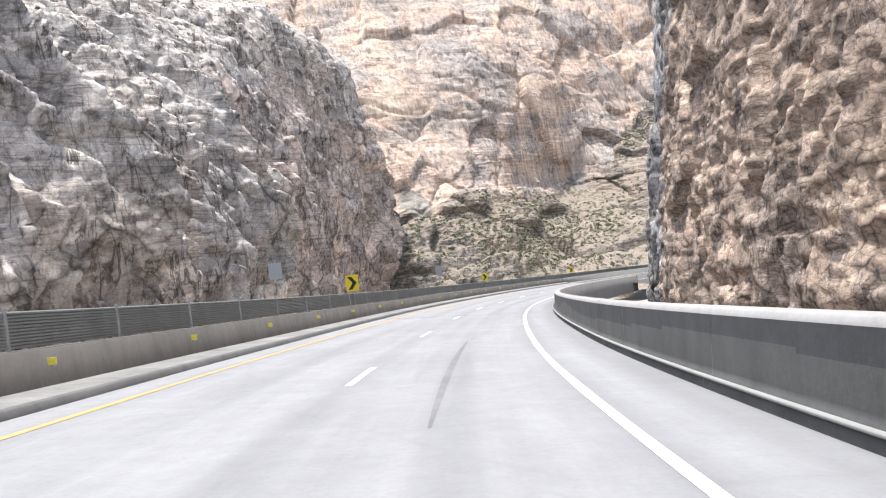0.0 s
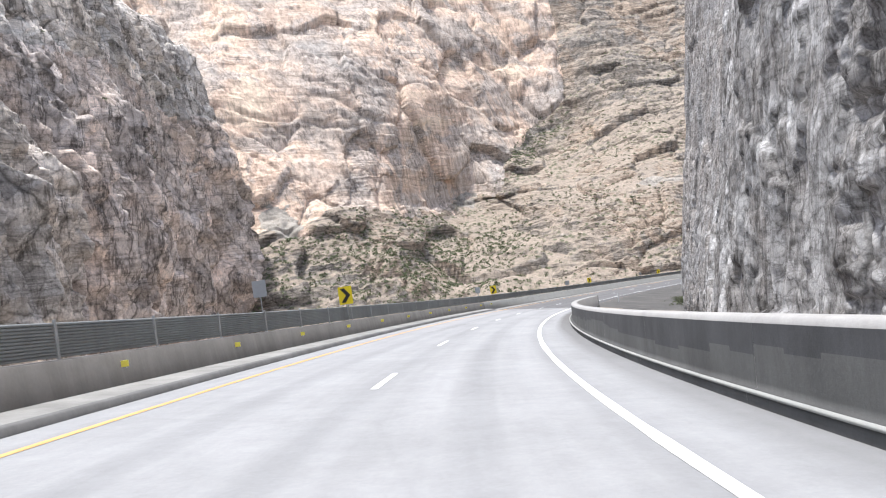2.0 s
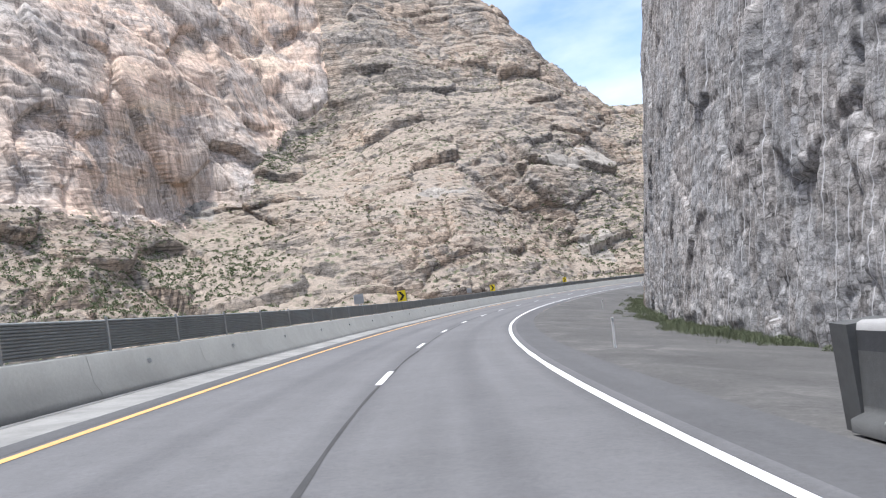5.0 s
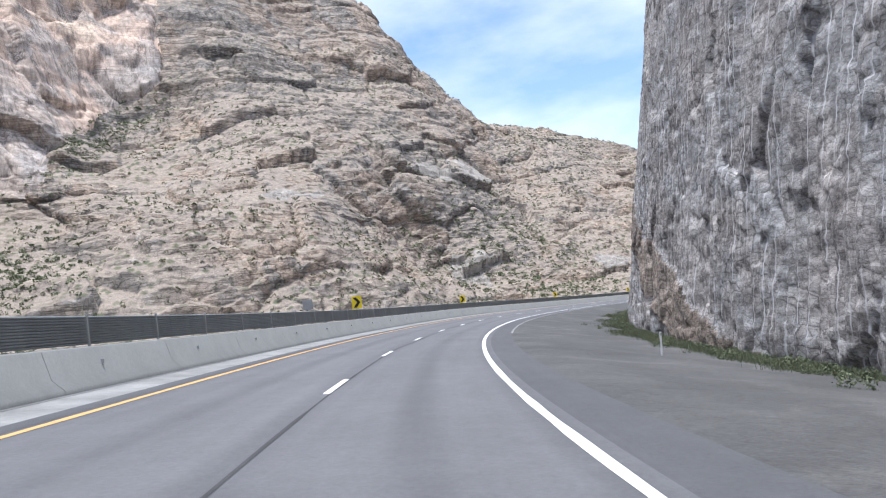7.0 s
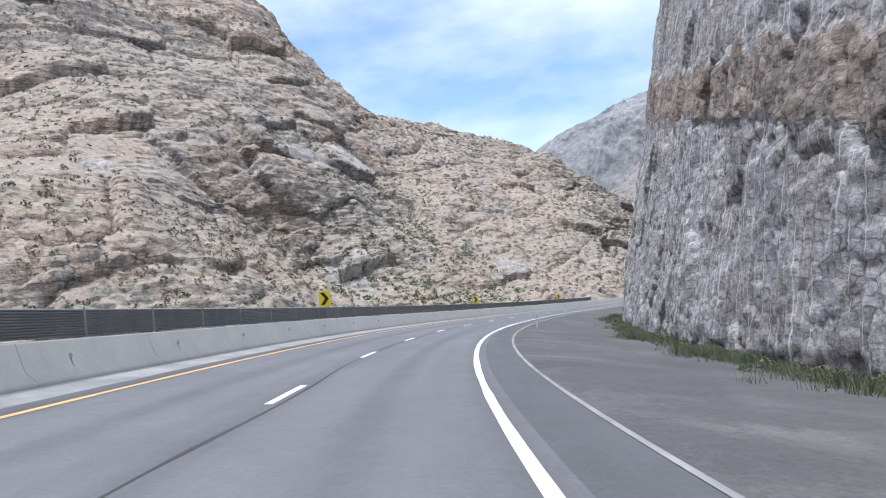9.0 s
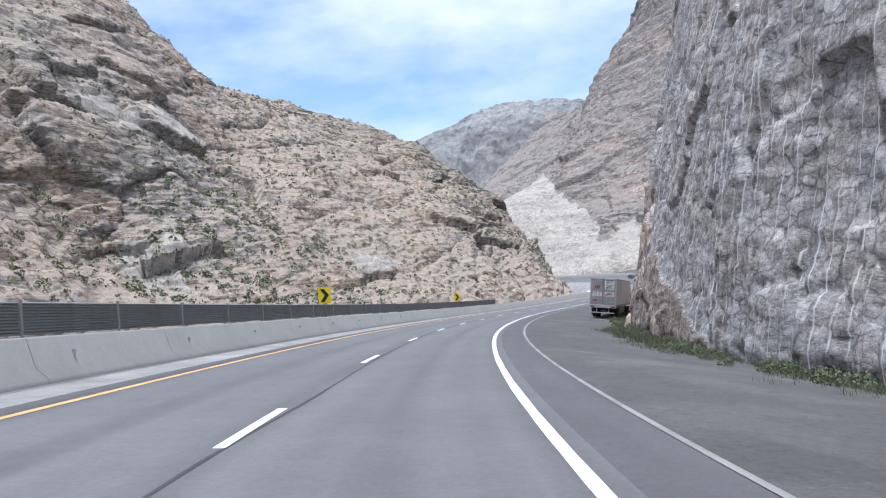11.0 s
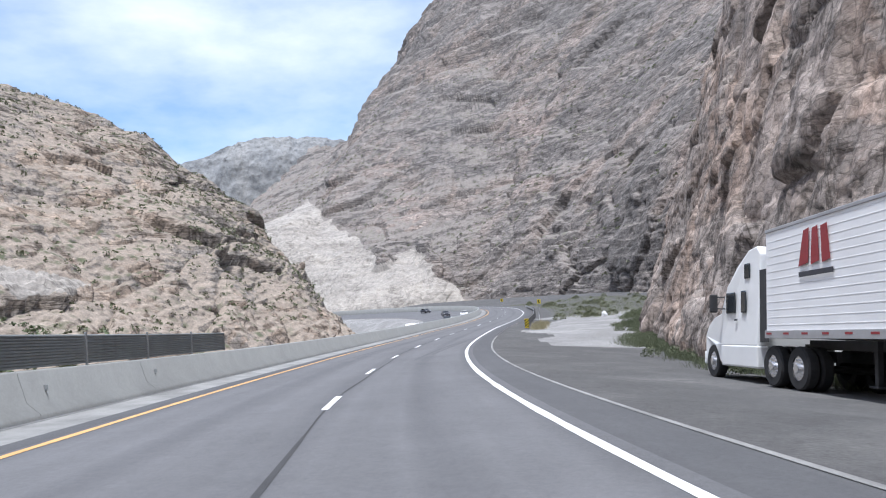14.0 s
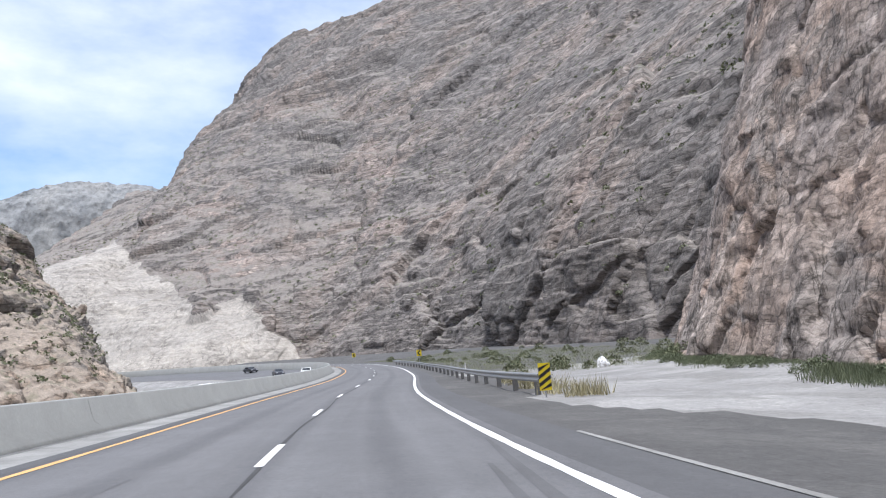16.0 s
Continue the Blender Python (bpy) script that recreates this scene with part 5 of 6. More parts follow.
for sgn in (1, -1):
    bm = bmesh.new()
    box(bm, (0.05, 1.17, TOP - FLOOR - 0.22), (-0.05, sgn * 0.60, (TOP + FLOOR) / 2), None, 0.012)
    door = part("door", bm, DOOR_GREY, trailer, "dull grey rear door")
    for y in (0.08, 0.36):
        bm = bmesh.new()
        rod(bm, (-0.10, sgn * y, FLOOR + 0.05), (-0.10, sgn * y, TOP - 0.1), 0.018)
        part("lock_rod", bm, FRAME_GREY, door)
    for z in (FLOOR + 0.35, FLOOR + 1.15, FLOOR + 1.85, TOP - 0.4):
        bm = bmesh.new()
        box(bm, (0.03, 0.5, 0.05), (-0.085, sgn * 0.92, z), None, 0.008)
        part("hinge", bm, FRAME_GREY, door)
    bm = bmesh.new()
    box(bm, (0.05, 0.36, 0.13), (-0.13, sgn * 1.02, FLOOR - 0.09), None, 0.012)
    light = part("tail_light", bm, DARK_METAL, trailer)
    for y in (-0.09, 0.09):
        bm = bmesh.new()
        cylinder_y(bm, 0, 0, 0, 0.05, 0.02, 14)
        bmesh.ops.transform(bm, matrix=Matrix.Translation((-0.16, sgn * 1.02 + y, FLOOR - 0.09)) @ Matrix.Rotation(radians(90), 4, "Z"), verts=bm.verts)
        part("lens", bm, TAIL_RED, light, "red tail light lens")
    bm = bmesh.new()
    box(bm, (0.012, 0.62, 0.7), (1.15, sgn * 0.95, 0.62))
    part("mud_flap", bm, BLACK_RUBBER, trailer, "black rubber mud flap")
bm = bmesh.new()
box(bm, (0.1, 2.3, 0.1), (-0.02, 0, 0.55), None, 0.015)
for y in (-0.6, 0.6):
    box(bm, (0.08, 0.08, 0.55), (-0.0, y, 0.8), None, 0.01)
part("bumper_bar", bm, FRAME_GREY, trailer, "steel underride bar")
bm = bmesh.new()
for y in (-0.5, 0.5):
    box(bm, (L - 1.5, 0.12, 0.22), (L / 2, y, FLOOR - 0.16))
box(bm, (3.4, 1.1, 0.3), (3.2, 0, FLOOR - 0.4))
for x in (2.55, 3.8):
    rod(bm, (x, -1.1, 0.52), (x, 1.1, 0.52), 0.08)
part("chassis", bm, DARK_METAL, trailer, "dark steel underframe with axles")
for sgn in (1, -1):
    for x in (2.55, 3.8):
        wheel(trailer, x, sgn * 1.12, sgn)
    bm = bmesh.new()
    box(bm, (0.12, 0.12, 0.95), (12.2, sgn * 0.8, 0.72), None, 0.01)
    box(bm, (0.3, 0.26, 0.04), (12.2, sgn * 0.8, 0.26), None, 0.01)
    part("landing_leg", bm, DARK_METAL, trailer)
# notices on the doors
x = -0.085
for y0, z0, w, h, name in ((0.62, 2.42, 0.92, 0.44, "notice"), (-0.60, 2.42, 0.92, 0.42, "notice"), (-0.60, 3.42, 0.92, 0.98, "notice")):
    bm = bmesh.new()
    box(bm, (0.006, w, h), (x, y0, z0), None, 0.001)
    note = part(name, bm, PANEL_WHITE, trailer, "white printed notice on the door")
    if z0 < 3 and y0 > 0:
        face = Matrix(((0, 0, -1, x - 0.006), (-1, 0, 0, y0), (0, 1, 0, z0), (0, 0, 0, 1)))
        lettering("lettering", "NOW OFFERING", 0.125, INK, note, face @ pose(0, 0.13, 0))
        lettering("lettering", "HEALTH", 0.16, MARK_RED, note, face @ pose(0, 0.0, 0))
        lettering("lettering", "BENEFITS", 0.15, MARK_RED, note, face @ pose(0, -0.135, 0))
    else:
        rows = ((0.12, 0.5, 0.06), (0.0, 0.8, 0.10), (-0.13, 0.76, 0.05)) if h < 0.6 else ((0.42, 0.84, 0.08), (0.30, 0.8, 0.04), (0.2, 0.66, 0.05), (0.08, 0.8, 0.04), (-0.06, 0.84, 0.05), (-0.17, 0.5, 0.06), (-0.3, 0.84, 0.05), (-0.4, 0.84, 0.04))
        for k, (dz, rw, rh) in enumerate(rows):
            bm = bmesh.new()
            box(bm, (0.004, rw, rh), (x - 0.005, y0, z0 + dz))
            part("print_bar", bm, MARK_RED if k == 1 and h < 0.6 else INK, note)
def emblem(m, scale, parent):
    """Three plain slanted strokes in the haulier's dark red."""
    for dx, w, lean in ((-0.55, 0.34, 0.18), (0.0, 0.26, 0.0), (0.5, 0.24, -0.12)):
        bm = bmesh.new()
        pts = [(dx - w / 2 + lean, 0.42), (dx + w / 2 + lean * 0.6, 0.46), (dx + w / 2 + 0.05, -0.4), (dx - w / 2 - 0.08, -0.46)]
        f = [bm.verts.new((a * scale, b * scale, 0.0)) for a, b in pts]
        g = [bm.verts.new((a * scale, b * scale, 0.004)) for a, b in pts]
        bm.faces.new(g)
        for i in range(4):
            bm.faces.new((f[i], f[(i + 1) % 4], g[(i + 1) % 4], g[i]))
        bm.transform(m)
        part("emblem_stroke", bm, MARK_RED, parent, "plain dark red stroke")


emblem(Matrix(((0, 0, -1, x - 0.002), (-1, 0, 0, 0.60), (0, 1, 0, 3.15), (0, 0, 0, 1))), 0.38, trailer)
emblem(Matrix(((-1, 0, 0, 13.6), (0, 0, 1, W2 + 0.032), (0, 1, 0, 3.35), (0, 0, 0, 1))), 0.95, trailer)
bm = bmesh.new()
box(bm, (1.5, 0.006, 0.12), (13.6, W2 + 0.034, 2.72))
part("print_bar", bm, INK, trailer)
bm = bmesh.new()
box(bm, (1.5, 0.01, 0.2), (4.6, W2 + 0.034, FLOOR + 0.5))
part("maker_plate", bm, FRAME_GREY, trailer, "grey plate low on the side")
bm = bmesh.new()
box(bm, (0.006, 0.42, 0.14), (x, 0.78, 1.78))
part("print_bar", bm, MARK_RED, trailer)

# tractor unit, x forward, from the trailer's front
tractor = tagged(new("truck_tractor"), "white truck tractor with a sleeper cab coupled to the trailer", "truck")
bm = bmesh.new()
prof = [(0.0, 1.0), (0.0, 3.55), (0.25, 3.78), (0.8, 3.72), (1.55, 3.3), (2.05, 2.75), (2.45, 2.02), (2.5, 1.0)]
left = [bm.verts.new((px, 1.22 if pz < 2.9 else 1.1, pz)) for px, pz in prof]
right = [bm.verts.new((px, -1.22 if pz < 2.9 else -1.1, pz)) for px, pz in prof]
bm.faces.new(left)
bm.faces.new(right[::-1])
for i in range(len(prof)):
    j = (i + 1) % len(prof)
    bm.faces.new((left[i], right[i], right[j], left[j]))
bmesh.ops.recalc_face_normals(bm, faces=bm.faces)
bmesh.ops.bevel(bm, geom=list(bm.edges), offset=0.05, segments=3, profile=0.5, affect="EDGES")
cab = part("cab", bm, TRUCK_WHITE, tractor, "white painted sleeper cab")
bm = bmesh.new()
prof = [(2.4, 1.05), (2.4, 2.0), (3.1, 1.86), (3.75, 1.62), (4.0, 1.3), (4.0, 0.55), (3.75, 0.45), (3.72, 0.8), (3.55, 1.0), (3.0, 1.0), (2.75, 0.75), (2.6, 0.5), (2.4, 0.5)]
left = [bm.verts.new((px, 1.12 if px > 3.3 else 1.2, pz)) for px, pz in prof]
right = [bm.verts.new((px, -1.12 if px > 3.3 else -1.2, pz)) for px, pz in prof]
bm.faces.new(left)
bm.faces.new(right[::-1])
for i in range(len(prof)):
    j = (i + 1) % len(prof)
    bm.faces.new((left[i], right[i], right[j], left[j]))
bmesh.ops.recalc_face_normals(bm, faces=bm.faces)
bmesh.ops.bevel(bm, geom=list(bm.edges), offset=0.04, segments=2, profile=0.5, affect="EDGES")
part("hood", bm, TRUCK_WHITE, tractor, "white sloping hood with wheel arches")
bm = bmesh.new()
box(bm, (0.05, 1.9, 0.75), (2.22, 0, 2.42), Matrix.Rotation(radians(-30), 4, "Y"), 0.02)
part("windscreen", bm, GLASS_DARK, tractor, "dark tinted windscreen")
for sgn in (1, -1):
    for x0, z0, w, h, nm in ((1.75, 2.25, 0.62, 0.6, "side_window"), (0.85, 2.25, 0.3, 0.62, "sleeper_window"), (0.75, 3.12, 0.34, 0.42, "upper_window")):
        bm = bmesh.new()
        box(bm, (w, 0.03, h), (x0, sgn * (1.215 if z0 < 3 else 1.15), z0), None, 0.03)
        part(nm, bm, GLASS_DARK, cab, "dark tinted side glass")
    bm = bmesh.new()
    box(bm, (0.5, 0.02, 1.95), (-0.3, sgn * 1.15, 2.1), None, 0.01)
    part("side_extender", bm, DARK_METAL, cab, "dark gap fairing behind the cab")
    bm = bmesh.new()
    box(bm, (0.16, 0.22, 0.55), (2.35, sgn * 1.5, 2.25), None, 0.04)
    rod(bm, (2.2, sgn * 1.2, 2.1), (2.35, sgn * 1.45, 2.1), 0.02)
    rod(bm, (2.2, sgn * 1.2, 2.45), (2.35, sgn * 1.45, 2.45), 0.02)
    part("mirror", bm, DARK_METAL, cab, "black door mirror")
    bm = bmesh.new()
    box(bm, (0.14, 0.05, 0.05), (1.35, sgn * 1.235, 1.75), None, 0.01)
    part("door_handle", bm, DARK_METAL, cab)
    bm = bmesh.new()
    box(bm, (2.45, 0.35, 0.62), (1.2, sgn * 1.06, 0.72), None, 0.05)
    part("side_fairing", bm, TRUCK_WHITE, tractor, "white lower side fairing")
    bm = bmesh.new()
    box(bm, (0.2, 0.35, 0.22), (3.88, sgn * 0.92, 1.15), None, 0.04)
    part("headlight", bm, CHROME, tractor, "clear headlight")
    wheel(tractor, 3.15, sgn * 1.06, sgn, False)
    for xx in (-1.9, -0.6):
        wheel(tractor, xx - 0.35, sgn * 1.1, sgn)
bm = bmesh.new()
for y in (-0.45, 0.45):
    box(bm, (6.4, 0.1, 0.26), (0.6, y, 0.82))
for xx in (-2.25, -0.95, 3.15):
    rod(bm, (xx, -1.0, 0.52), (xx, 1.0, 0.52), 0.08)
box(bm, (0.9, 0.9, 0.12), (-1.5, 0, 1.05))
part("chassis", bm, DARK_METAL, tractor, "dark steel chassis rails and axles")
bm = bmesh.new()
box(bm, (0.12, 2.3, 0.4), (4.0, 0, 0.6), None, 0.05)
part("bumper", bm, TRUCK_WHITE, tractor)
bm = bmesh.new()
box(bm, (0.05, 1.1, 0.75), (4.0, 0, 1.15), None, 0.03)
part("grille", bm, DARK_METAL, tractor, "dark radiator grille")


def lean_frame(s, lat, turn=0.0):
    a, b, c = (Vector(on_road(*q)) + Vector((0, 0, float(bank(*q)))) for q in ((s, lat), (s + 5, lat), (s, lat - 1.5)))
    fx = (b - a).normalized()
    fz = fx.cross((c - a).normalized()).normalized()
    fy = fz.cross(fx)
    m = Matrix((fx, fy, fz)).transposed().to_4x4()
    return Matrix.Translation(a) @ m @ pose(0, 0, 0.03, 0, 0, turn)


place = lean_frame(343.75, 10.88, -5.4)
trailer.matrix_world = place
tractor.matrix_world = place @ pose(L + 0.75, 0, 0)


# ---- cars on the opposite lanes ----
CAR_WHITE = simple("white_car_paint", (0.75, 0.75, 0.75), 0.3, 0, 0.04, 1.0)
CAR_DARK = simple("dark_car_paint", (0.06, 0.06, 0.07), 0.3, 0.2, 0.05, 1.0)


def prism(profile, half, inset=0.0, waist=9.0):
    """A side profile of (x, z) points drawn out to both sides; points above the waist lean in."""
    bm = bmesh.new()
    sides = [[bm.verts.new((px, sgn * (half - (inset if pz > waist else 0)), pz)) for px, pz in profile] for sgn in (1, -1)]
    bm.faces.new(sides[0])
    bm.faces.new(sides[1][::-1])
    n = len(profile)
    for i in range(n):
        bm.faces.new((sides[0][i], sides[1][i], sides[1][(i + 1) % n], sides[0][(i + 1) % n]))
    bmesh.ops.recalc_face_normals(bm, faces=bm.faces)
    bmesh.ops.bevel(bm, geom=list(bm.edges), offset=0.05, segments=2, profile=0.5, affect="EDGES")
    return bm


def car(s, lat, paint, label, tall=0.0):
    """A car that comes towards the bridge, x to its front."""
    root = tagged(new("car"), label, "car", "cars on the opposite lanes")
    shell = part("body", prism([(-2.3, 0.35), (-2.35, 0.95 + tall * 0.3), (-1.0, 1.0 + tall * 0.3), (1.0, 1.0 + tall * 0.2), (2.2, 0.82 + tall * 0.2), (2.35, 0.45), (2.2, 0.32)], 0.92), paint, root)
    part("roof", prism([(-1.9 - tall * 0.3, 0.98), (-1.45 - tall * 0.5, 1.44 + tall), (0.2, 1.46 + tall), (0.95, 0.98)], 0.86, 0.14, 1.2), paint, root)
    for sgn in (1, -1):
        bm = bmesh.new()
        box(bm, (1.9, 0.02, 0.34 + tall * 0.4), (-0.5, sgn * 0.80, 1.22 + tall * 0.5), Matrix.Rotation(radians(12 * sgn), 4, "X"), 0.006)
        part("side_window", bm, GLASS_DARK, root, "dark side glass")
        for x in (-1.4, 1.45):
            bm = bmesh.new()
            ring(bm, x, sgn * 0.82, 0.33, 0.2, 0.33, 0.22, 18)
            tyre = part("wheel", bm, BLACK_RUBBER, root, "black rubber tyre")
            bm = bmesh.new()
            cylinder_y(bm, x, sgn * 0.84, 0.33, 0.205, 0.14, 16)
            part("rim", bm, CHROME, tyre)
        bm = bmesh.new()
        box(bm, (0.08, 0.36, 0.14), (2.26, sgn * 0.66, 0.72), None, 0.02)
        part("headlight", bm, PANEL_WHITE, root, "clear headlight")
    bm = bmesh.new()
    box(bm, (0.03, 1.36, 0.62), (0.62, 0, 1.2 + tall * 0.4), Matrix.Rotation(radians(-54 + tall * 20), 4, "Y"), 0.01)
    part("windscreen", bm, GLASS_DARK, root, "dark windscreen")
    lift = np.interp(lat, [-20, -12, -6.4], [-2.2, -1.4, -0.7])
    root.matrix_world = road_frame(s, lat, float(lift)) @ pose(0, 0, 0, 0, 0, 180)
    return root


car(438, -9.3, CAR_WHITE, "white pickup on the opposite lanes behind the barrier", 0.35)
car(497, -12.5, CAR_DARK, "dark car on the opposite lanes far ahead")
car(520, -9.5, CAR_WHITE, "white car on the opposite lanes far ahead")
car(548, -12.5, CAR_DARK, "dark car on the opposite lanes far ahead")
car(585, -9.5, CAR_DARK, "dark car where the far road bends")


# ---- plants and loose rock ----
def leaf_mat(name, a, b):
    m, nt, bsdf = material(name)
    geo = nt.nodes.new("ShaderNodeNewGeometry")
    n = noise_tex(nt, coords(nt), 0.4, 4, 0.6)
    col = ramp(nt, geo.outputs["Random Per Island"], [(0.0, a), (1.0, b)])
    nt.links.new(mix(nt, 0.5, col, ramp(nt, n, [(0.3, (0.7,) * 3), (0.7, (1.25,) * 3)]), "MULTIPLY"), bsdf.inputs["Base Color"])
    bsdf.inputs["Roughness"].default_value = 0.8
    return m


SCRUB = leaf_mat("grey_green_scrub", (0.085, 0.10, 0.05), (0.19, 0.20, 0.115))
GREEN_SCRUB = leaf_mat("green_scrub", (0.075, 0.10, 0.045), (0.16, 0.19, 0.10))
GRASS = leaf_mat("roadside_grass", (0.075, 0.092, 0.05), (0.15, 0.17, 0.095))
PALE_GRASS = leaf_mat("pale_bank_grass", (0.17, 0.20, 0.10), (0.34, 0.35, 0.21))
DRY = leaf_mat("dry_tan_grass", (0.30, 0.27, 0.15), (0.42, 0.38, 0.24))
rng = np.random.default_rng(5)


def leaves(name, centres, radius, count, size, mat, label, up=0.5, category="shrub"):
    """Clumps of small leaf blades round each centre, in one mesh."""
    n = len(centres)
    d = rng.normal(size=(n, count, 3))
    d /= np.linalg.norm(d, axis=-1, keepdims=True)
    d *= rng.uniform(0.35, 1.0, (n, count, 1)) ** 0.5
    d[..., 2] = np.abs(d[..., 2]) * up * 2
    r = np.asarray(radius).reshape(-1, 1, 1) * np.ones((n, 1, 1))
    mid = np.asarray(centres)[:, None, :] + d * r * (0.8 + 0.4 * rng.random((n, 1, 1)))
    a = rng.normal(size=(n, count, 3))
    a /= np.linalg.norm(a, axis=-1, keepdims=True)
    b = np.cross(a, rng.normal(size=(n, count, 3)))
    b /= np.linalg.norm(b, axis=-1, keepdims=True) + 1e-9
    k = size * r * (0.6 + 0.8 * rng.random((n, count, 1)))
    quad = np.stack([mid - a * k - b * k * 0.2, mid + b * k * 0.6, mid + a * k + b * k * 0.1, mid - b * k * 0.6], 2).reshape(-1, 3)
    me = bpy.data.meshes.new(name)
    me.vertices.add(len(quad))
    me.vertices.foreach_set("co", quad.reshape(-1).astype(np.float32))
    me.loops.add(len(quad))
    me.loops.foreach_set("vertex_index", np.arange(len(quad), dtype=np.int32))
    me.polygons.add(len(quad) // 4)
    me.polygons.foreach_set("loop_start", np.arange(0, len(quad), 4, dtype=np.int32))
    me.update()
    me.materials.append(mat)
    return tagged(new(name, me), label, category, kind="stuff")


def blades(name, roots, height, count, spread, mat, label):
    """Tufts of upright grass blades, in one mesh."""
    n = len(roots)
    base = np.asarray(roots)[:, None, :] + rng.normal(size=(n, count, 3)) * np.array([spread, spread, 0.0])
    lean = rng.normal(size=(n, count, 3)) * 0.35
    lean[..., 2] = 1
    h = np.asarray(height).reshape(-1, 1, 1) * (0.5 + 0.8 * rng.random((n, count, 1)))
    tip = base + lean * h
    w = rng.normal(size=(n, count, 3))
    w[..., 2] = 0
    w *= 0.035 * h / (np.linalg.norm(w, axis=-1, keepdims=True) + 1e-9)
    tri = np.stack([base - w, base + w, tip], 2).reshape(-1, 3)
    me = bpy.data.meshes.new(name)
    me.vertices.add(len(tri))
    me.vertices.foreach_set("co", tri.reshape(-1).astype(np.float32))
    me.loops.add(len(tri))
    me.loops.foreach_set("vertex_index", np.arange(len(tri), dtype=np.int32))
    me.polygons.add(len(tri) // 3)
    me.polygons.foreach_set("loop_start", np.arange(0, len(tri), 3, dtype=np.int32))
    me.update()
    me.materials.append(mat)
    return tagged(new(name, me), label, "grass", kind="stuff")


gs1 = rng.uniform(150, 456, 14000)
foot = np.interp(gs1, CUT_S, CUT_L)
thick = 0.5 + 0.5 * vnoise(np.stack([gs1 / 7, gs1 * 0, gs1 * 0], -1), 66)
gl1 = foot - np.abs(rng.normal(size=14000)) * (0.45 + 0.85 * thick) + 0.3
keep = rng.random(14000) < 0.25 + 0.75 * thick
blades("verge_grass", on_turnout(gs1[keep], gl1[keep]), 0.14 + 0.2 * thick[keep], 26, 0.22, GRASS, "strip of green weeds at the foot of the rock cut")
bs = rng.uniform(140, 456, 420)
leaves("verge_shrubs", on_turnout(bs, np.interp(bs, CUT_S, CUT_L) - np.abs(rng.normal(size=420)) * 1.0), rng.uniform(0.2, 0.5, 420), 300, 0.09, GRASS, "low grey-green shrubs at the foot of the cliff")
hs1, hl1 = rng.uniform(438, 560, 7000), rng.uniform(9.5, 34, 7000)
ok = hl1 > 9.5 + 6 * np.clip((455 - hs1) / 20, 0, 1)
blades("bank_grass", on_turnout(hs1[ok], hl1[ok]), rng.uniform(0.12, 0.32, ok.sum()), 10, 0.5, PALE_GRASS, "green grass on the bank beyond the turnout")
ks, kl = rng.uniform(440, 560, 60), rng.uniform(10, 36, 60)
leaves("bank_shrubs", on_turnout(ks, kl), rng.uniform(0.4, 1.1, 60), 320, 0.10, SCRUB, "grey-green shrubs on the bank beyond the turnout")
ts, tl = rng.uniform(414, 430, 60), rng.uniform(8.0, 9.6, 60)
blades("dry_tufts", on_turnout(ts, tl), rng.uniform(0.3, 0.6, 60), 30, 0.2, DRY, "dry tan grass behind the guardrail end")


def scatter(p, count, low, high, flat=0.35, seed=1, bare=False):
    """Random places on a rock sheet between two heights where it is not too steep."""
    r = np.random.default_rng(seed)
    n = np.abs(normals(p)[..., 2])
    z = p[..., 2]
    zone = 0.5 + 0.9 * vnoise(p / 38.0, seed)
    cell = np.linalg.norm(np.cross(np.gradient(p, axis=0), np.gradient(p, axis=1)), axis=-1)
    zone = zone * np.clip(cell / np.percentile(cell, 80), 0, 1)
    want = ~np.asarray(bare) & (z > low) & (z < high) & (n > flat) & (r.random(z.shape) < np.clip(zone, 0.02, 1))
    idx = np.argwhere(want)
    idx = idx[r.permutation(len(idx))[:count]]
    return p[idx[:, 0], idx[:, 1]]


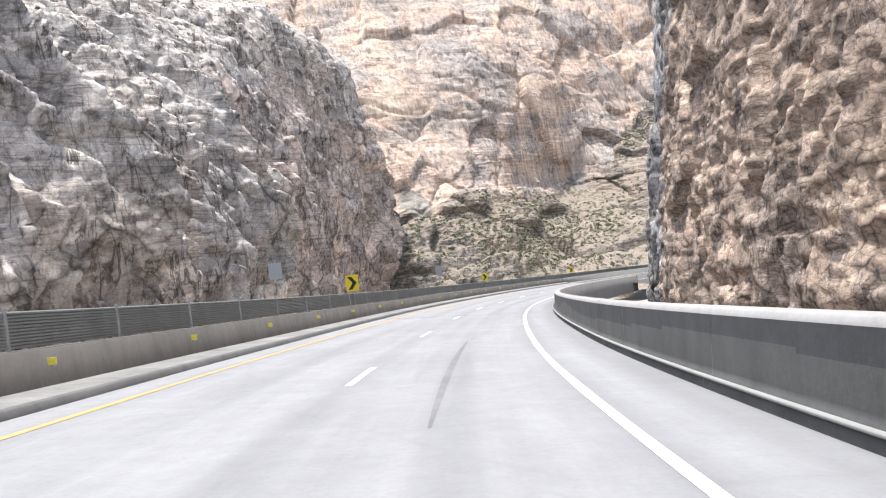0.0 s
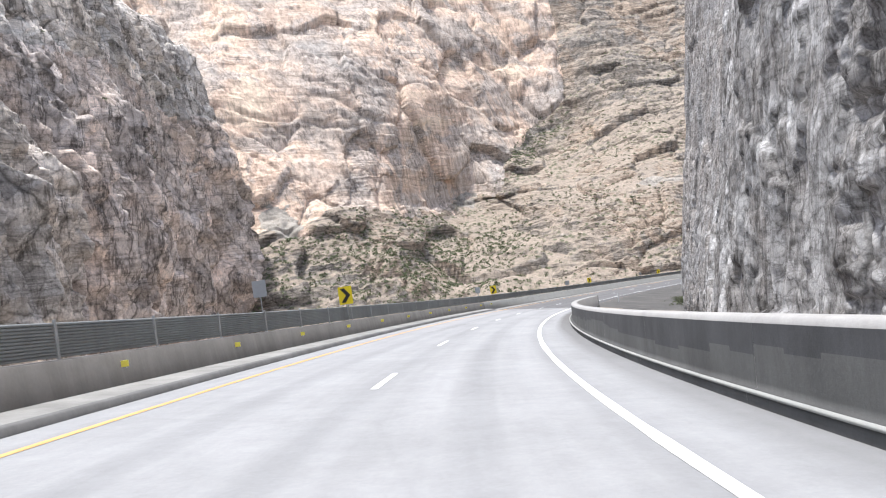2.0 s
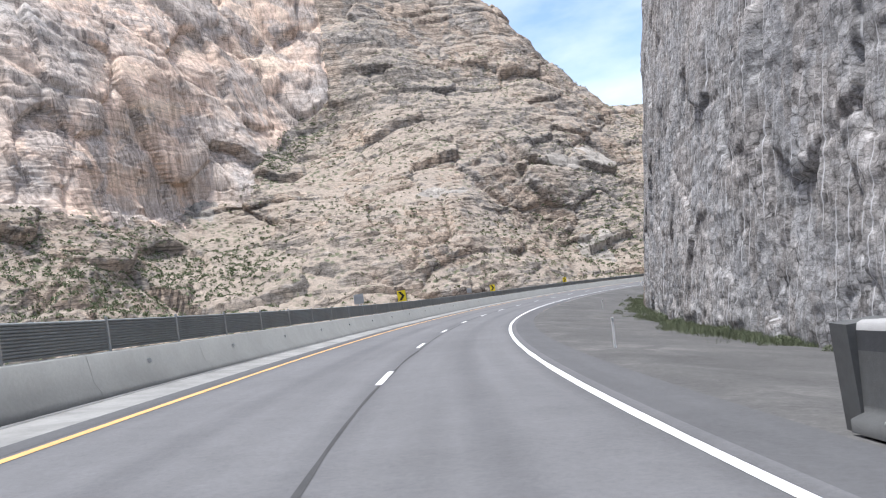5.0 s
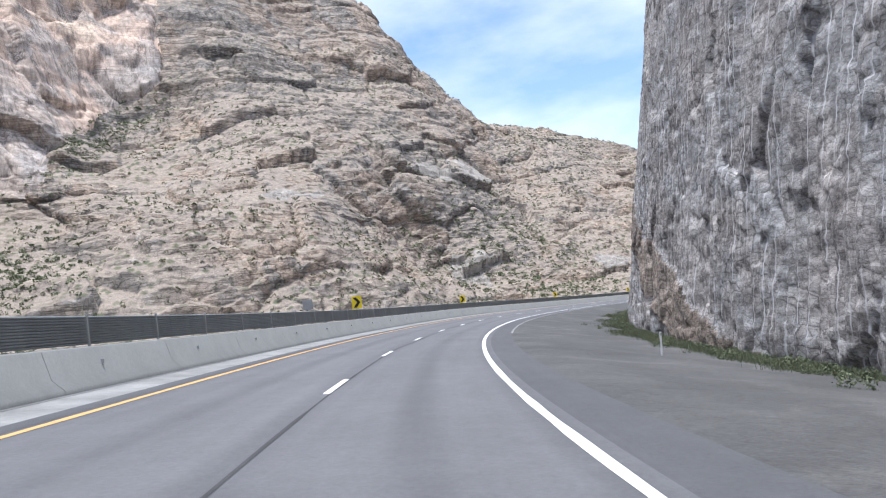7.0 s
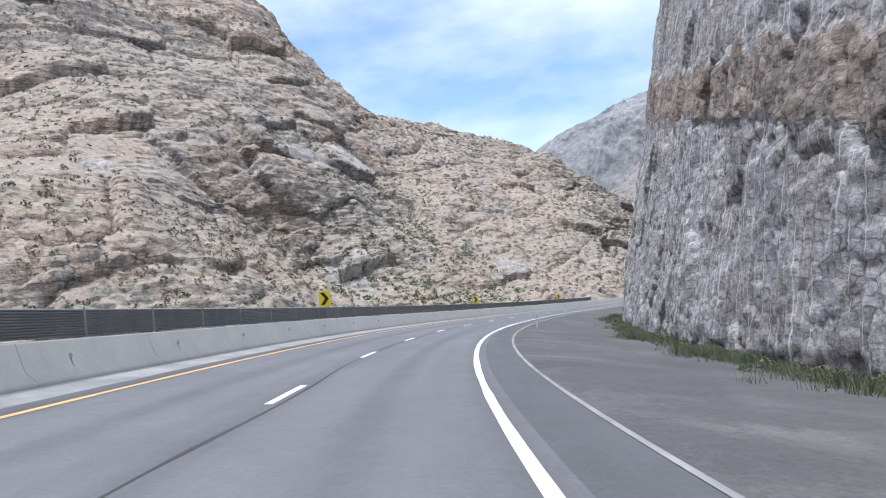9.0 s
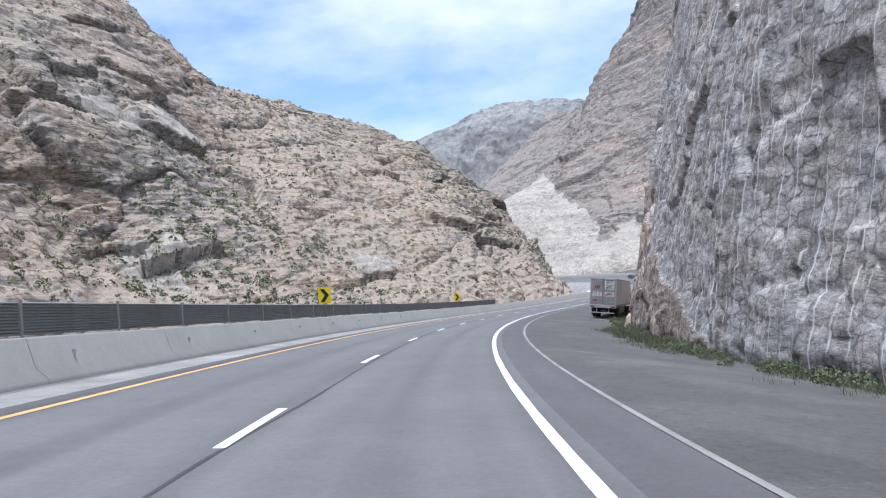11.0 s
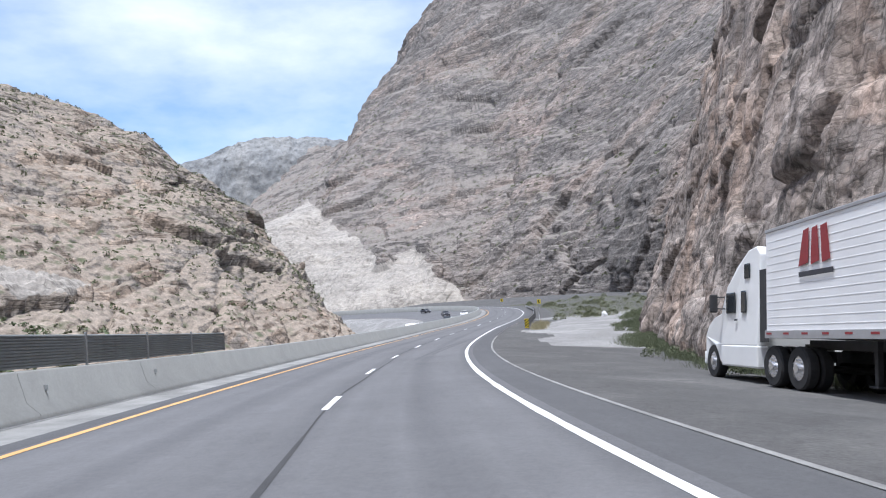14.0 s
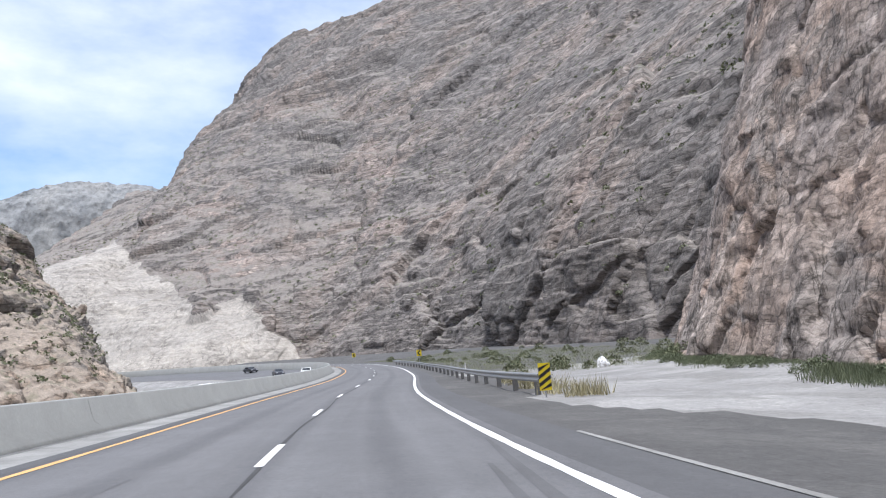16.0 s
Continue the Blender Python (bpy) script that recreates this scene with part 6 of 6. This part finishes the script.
c1 = scatter(pb, 7500, -16, 130, 0.30, 3, tan_mask | spot_mask)
leaves("canyon_scrub", c1, rng.uniform(0.35, 1.0, len(c1)), 14, 0.36, SCRUB, "sparse grey-green scrub on the canyon wall")
belt = (np.abs(pb[..., 2] - scree_top + 6) < 9) & (pb[..., 0] > 92) & (pb[..., 0] < 172)
foot_scree = (pb[..., 0] > -30) & (pb[..., 0] < 110) & (pb[..., 2] < scree_top - 3)
shelf = (pb[..., 0] > 225) & (pb[..., 0] < 300) & (pb[..., 2] < 30)
c4 = scatter(pb, 3600, -20, 110, 0.2, 9, ~(belt | foot_scree | shelf))
leaves("talus_scrub", c4, rng.uniform(0.45, 1.25, len(c4)), 20, 0.30, GREEN_SCRUB, "green desert scrub on the scree below the tan cliff")
c2 = scatter(pd, 2400, -12, 190, 0.30, 5, slab_mask)
leaves("mountain_scrub", c2, rng.uniform(0.45, 1.3, len(c2)), 22, 0.30, SCRUB, "sparse dark scrub on the mountain ledges")
c3 = scatter(pa, 500, 40, 200, 0.35, 7)
leaves("cliff_scrub", c3, rng.uniform(0.4, 0.9, len(c3)), 24, 0.34, SCRUB, "sparse scrub on the ledges of the grey cliff")


def boulder(name, at, size, seed, mat, label, squash=(1, 1, 0.7), turn=0):
    bm = bmesh.new()
    bmesh.ops.create_icosphere(bm, subdivisions=4, radius=1)
    co = np.array([v.co for v in bm.verts])
    f = 1 + 0.28 * fbm(co * 1.3 + seed, 3, seed) + 0.12 * ridged(co * 2.6 + seed, 3, seed + 9)
    cut = lattice(np.floor(co[:, 0] * 2.2).astype(np.int64), np.floor(co[:, 1] * 2.2).astype(np.int64), np.floor(co[:, 2] * 2.2).astype(np.int64), seed)
    co = co * (f + 0.06 * cut)[:, None] * np.array(squash) * size
    for v, c in zip(bm.verts, co):
        v.co = c
    ob = part(name, bm, mat)
    ob.matrix_world = pose(*at, 0, 0, turn)
    return tagged(ob, label, "rock")


p = on_turnout(np.array(439.8), np.array(16.5))
boulder("boulder", (float(p[0]), float(p[1]), float(p[2]) + 0.15), 0.5, 3, WHITE_PAINT, "small white boulder on the gravel turnout", (1, 0.8, 0.9))
boulder("ledge_boulder", (604, 142.5, 136), 6, 21, SLAB_ROCK, "pale boulder high on the mountain ledge", (1.3, 1, 0.7))
